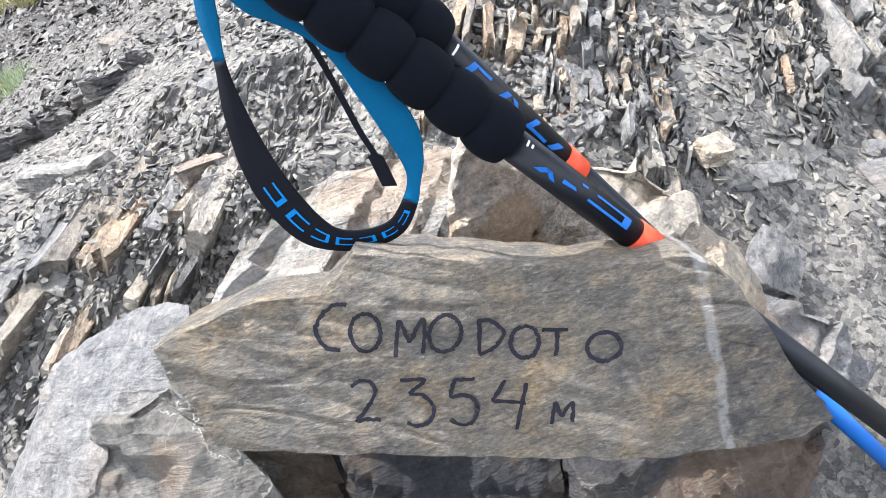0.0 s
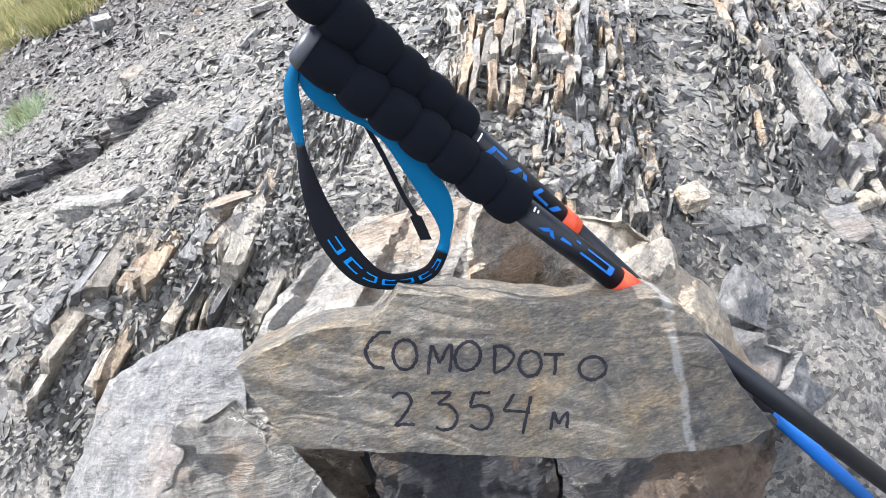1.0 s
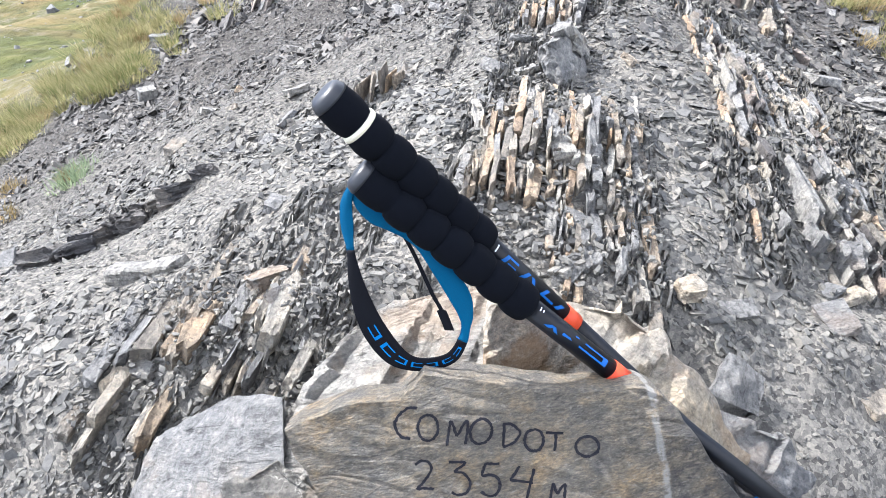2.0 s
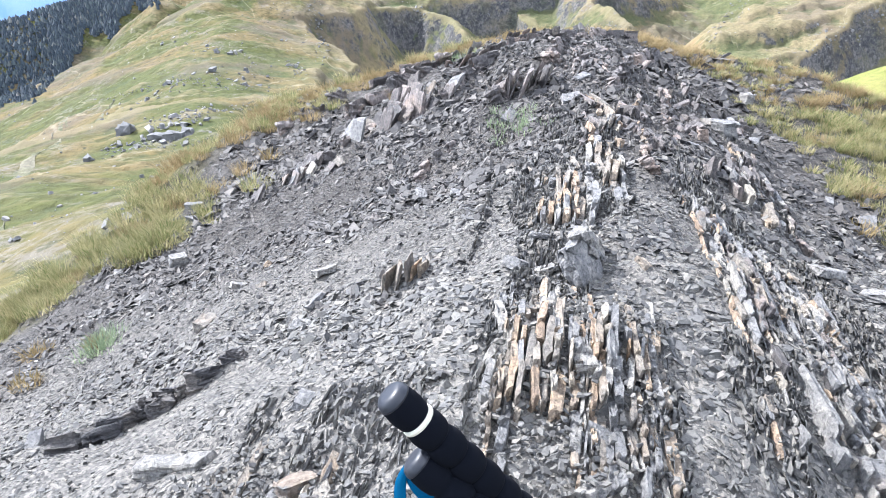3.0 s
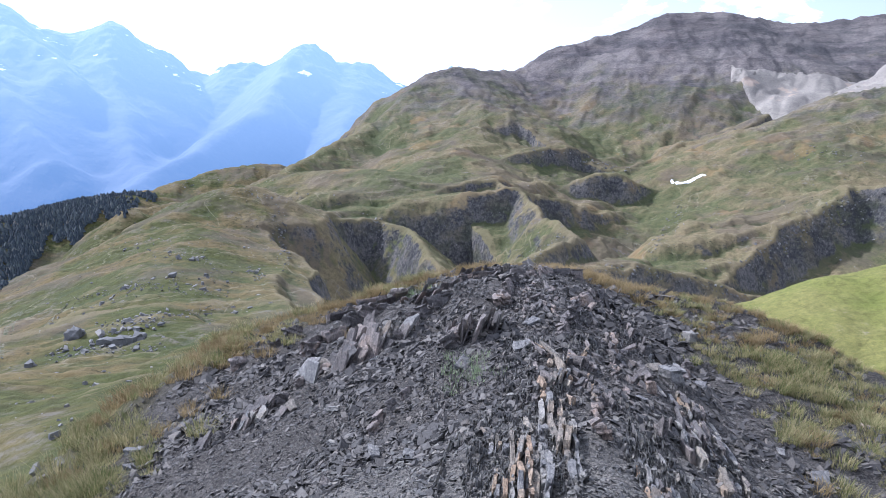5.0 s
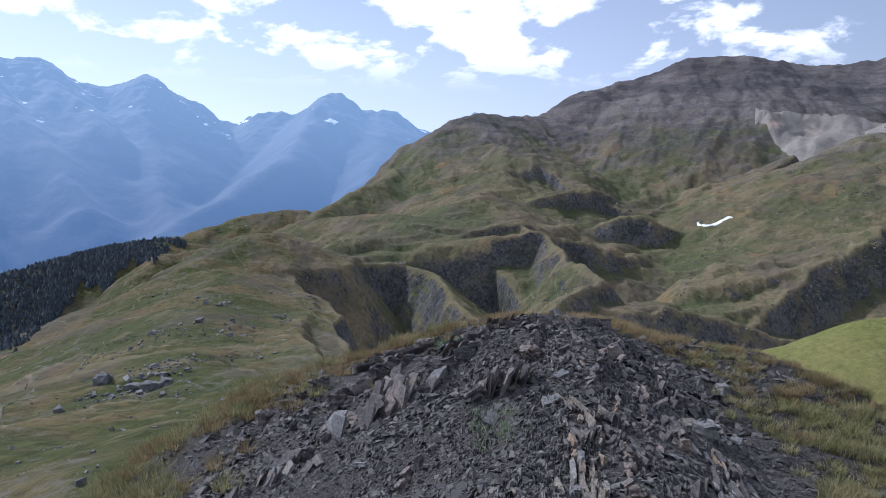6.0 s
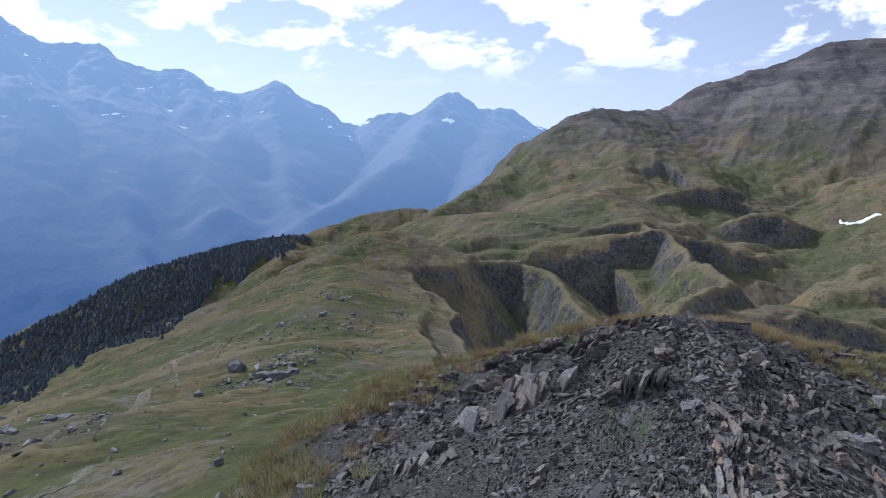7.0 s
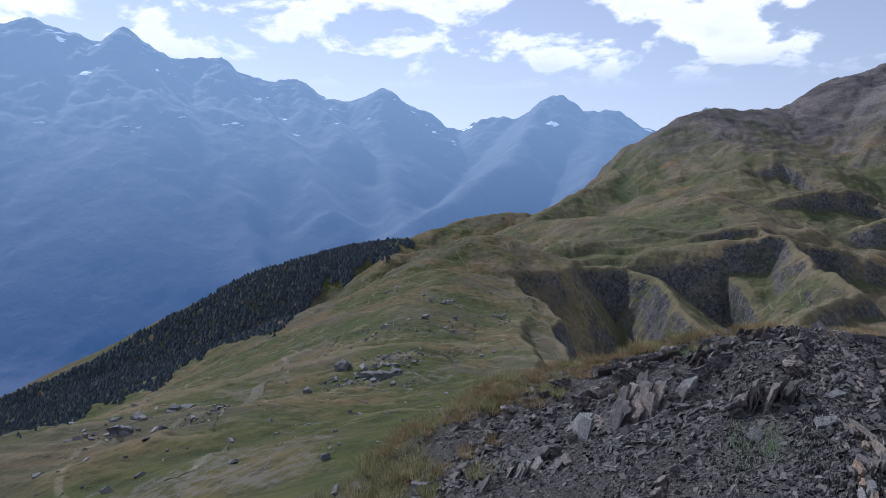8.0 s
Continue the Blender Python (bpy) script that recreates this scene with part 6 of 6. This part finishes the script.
def tufts(name, spots, seed, blades, tall, lean=0.6):
    """Tussocks of curved blades; spots are (x, y, size)."""
    g = random.Random(seed)
    verts, faces = [], []
    zs = ground_z([s[0] for s in spots], [s[1] for s in spots])
    for (x, y, size), z in zip(spots, zs):
        for _ in range(int(blades * size)):
            a = g.uniform(0, math.tau)
            r = 0.09 * size * math.sqrt(g.random())
            bx, by = x + r * math.cos(a), y + r * math.sin(a)
            way = a + g.gauss(0, 0.7)
            h = tall * size * g.uniform(0.5, 1.15)
            out = h * lean * g.uniform(0.3, 1.3)
            wide = g.uniform(0.0011, 0.0026)
            cx, cy = -math.sin(way) * wide, math.cos(way) * wide
            k = len(verts)
            for f, w_ in ((0, 1.0), (0.5, 0.8)):
                px, py, pz = bx + math.cos(way) * out * f * f, by + math.sin(way) * out * f * f, z - 0.01 + h * f * (1.1 - 0.25 * f)
                verts.append((px - cx * w_, py - cy * w_, pz))
                verts.append((px + cx * w_, py + cy * w_, pz))
            verts.append((bx + math.cos(way) * out, by + math.sin(way) * out, z + h * 0.85))
            faces += [(k, k + 1, k + 3, k + 2), (k + 2, k + 3, k + 4)]
    mesh = bpy.data.meshes.new(name)
    mesh.from_pydata(verts, [], faces)
    return mesh


def turf_spots(seed, count, q_low, q_high, accept, clumps):
    """Tussocks gathered in clumps along the edge of the bare rock, with gaps between."""
    g = random.Random(seed)
    out, hearts = [], []
    while len(hearts) < clumps:
        x, y = g.uniform(-3.6, 4.0), g.uniform(0.8, 6.6)
        q = in_shale(x, y) + 0.16 * float(fractal(np.array([x]), np.array([y]), 1.1, 2, 91)[0])
        if q_low < q < q_high and accept(x, y, q, g):
            hearts.append((x, y, g.uniform(0.08, 0.26)))
    while len(out) < count:
        hx_, hy_, wide = g.choice(hearts)
        out.append((hx_ + g.gauss(0, wide), hy_ + g.gauss(0, wide), 0.4 + 0.9 * g.random() ** 1.5))
    return out


straw_mat = blade_material("straw_grass", [(0.25, (0.13, 0.105, 0.05)), (0.5, (0.22, 0.17, 0.088)), (0.75, (0.3, 0.23, 0.13)), (0.95, (0.38, 0.3, 0.19))])
left_turf = turf_spots(1, 900, 0.94, 1.5, lambda x, y, q, g: x < 0.0 and y > 1.0, 190)
back_turf = turf_spots(2, 60, 0.96, 1.04, lambda x, y, q, g: -1.5 < x < 1.4 and y > 4.8, 12)
right_turf = []
for hx_, hy_ in ((1.75, 4.0), (2.0, 4.3), (1.9, 3.7), (2.2, 4.0), (1.72, 2.95), (1.95, 3.05), (2.2, 3.4), (1.62, 2.35), (2.25, 3.65), (1.75, 4.5), (2.4, 3.3), (2.1, 2.8), (2.5, 4.2)):
    g = random.Random(int(hx_ * 100 + hy_ * 1000))
    right_turf += [(hx_ + g.gauss(0, 0.1), hy_ + g.gauss(0, 0.13), 0.3 + 0.6 * g.random() ** 1.5) for _ in range(9)]
g = random.Random(66)
while len(right_turf) < 640:
    x, y = g.uniform(1.35, 3.2), g.uniform(2.0, 5.6)
    if g.random() < smooth_step(x + 0.25 * (y - 3.5) + 0.5 * noise.noise(Vector((x * 2.2, y * 2.2, 0))), 1.45, 2.35):
        right_turf.append((x, y, 0.3 + 0.6 * g.random() ** 2))
crest_turf = []
for hx_, hy_, wide in ((-0.95, 5.35, 0.12), (-0.75, 5.6, 0.1), (-0.5, 5.7, 0.08), (-0.05, 5.85, 0.12), (0.3, 5.9, 0.14), (0.6, 5.9, 0.13), (0.95, 5.75, 0.12), (1.3, 5.55, 0.15), (1.6, 5.2, 0.15), (-1.25, 5.0, 0.12)):
    crest_turf += [(hx_ + g.gauss(0, wide), hy_ + g.gauss(0, wide * 0.7), 0.35 + 0.6 * g.random() ** 1.5) for _ in range(11)]
lone = [(-1.55, 2.08, 0.5), (-1.5, 3.9, 0.9), (-1.35, 4.0, 0.8), (-1.6, 3.7, 0.8), (-0.55, 4.2, 0.7), (-0.4, 4.15, 0.6), (-0.1, 5.0, 0.8), (0.0, 5.05, 0.7), (-1.75, 1.9, 0.6), (-1.9, 2.2, 0.7), (-0.9, 4.9, 0.9)]
green_part = [p for p in left_turf + right_turf if (p[0] * 37 + p[1] * 91) % 1 < (0.93 if p[1] < 4.2 else 0.45)]
straw_part = [p for p in left_turf + right_turf if (p[0] * 37 + p[1] * 91) % 1 >= (0.93 if p[1] < 4.2 else 0.45)] + back_turf + crest_turf + lone
tagged(part_mesh("grass", tufts("grass", green_part, 4, 230, 0.085, 0.95), grass_mat), "green and yellow tussocks of alpine grass on the edge of the scree", "grass", kind="stuff")
tagged(part_mesh("grass", tufts("grass", straw_part, 9, 230, 0.08, 1.0), straw_mat), "straw-coloured tussocks of dry alpine grass", "grass", kind="stuff")


herb_mat = blade_material("grey_green_herb", [(0.2, (0.1, 0.14, 0.08)), (0.8, (0.26, 0.31, 0.19))])


def herb(x, y, spread, label, seed):
    mesh = tufts("herb", [(x + random.Random(seed + k).gauss(0, spread), y + random.Random(seed + 50 + k).gauss(0, spread), 0.45) for k in range(14)], seed, 70, 0.11, 0.9)
    return tagged(part_mesh("herb", mesh, herb_mat), label, "plant")


herb(0.17, 3.15, 0.09, "low grey-green cushion plant among slate", 3)
herb(-1.5, 2.05, 0.05, "small grey-green herb on the scree", 5)
herb(-0.12, 4.95, 0.06, "small green plant on the crest", 6)
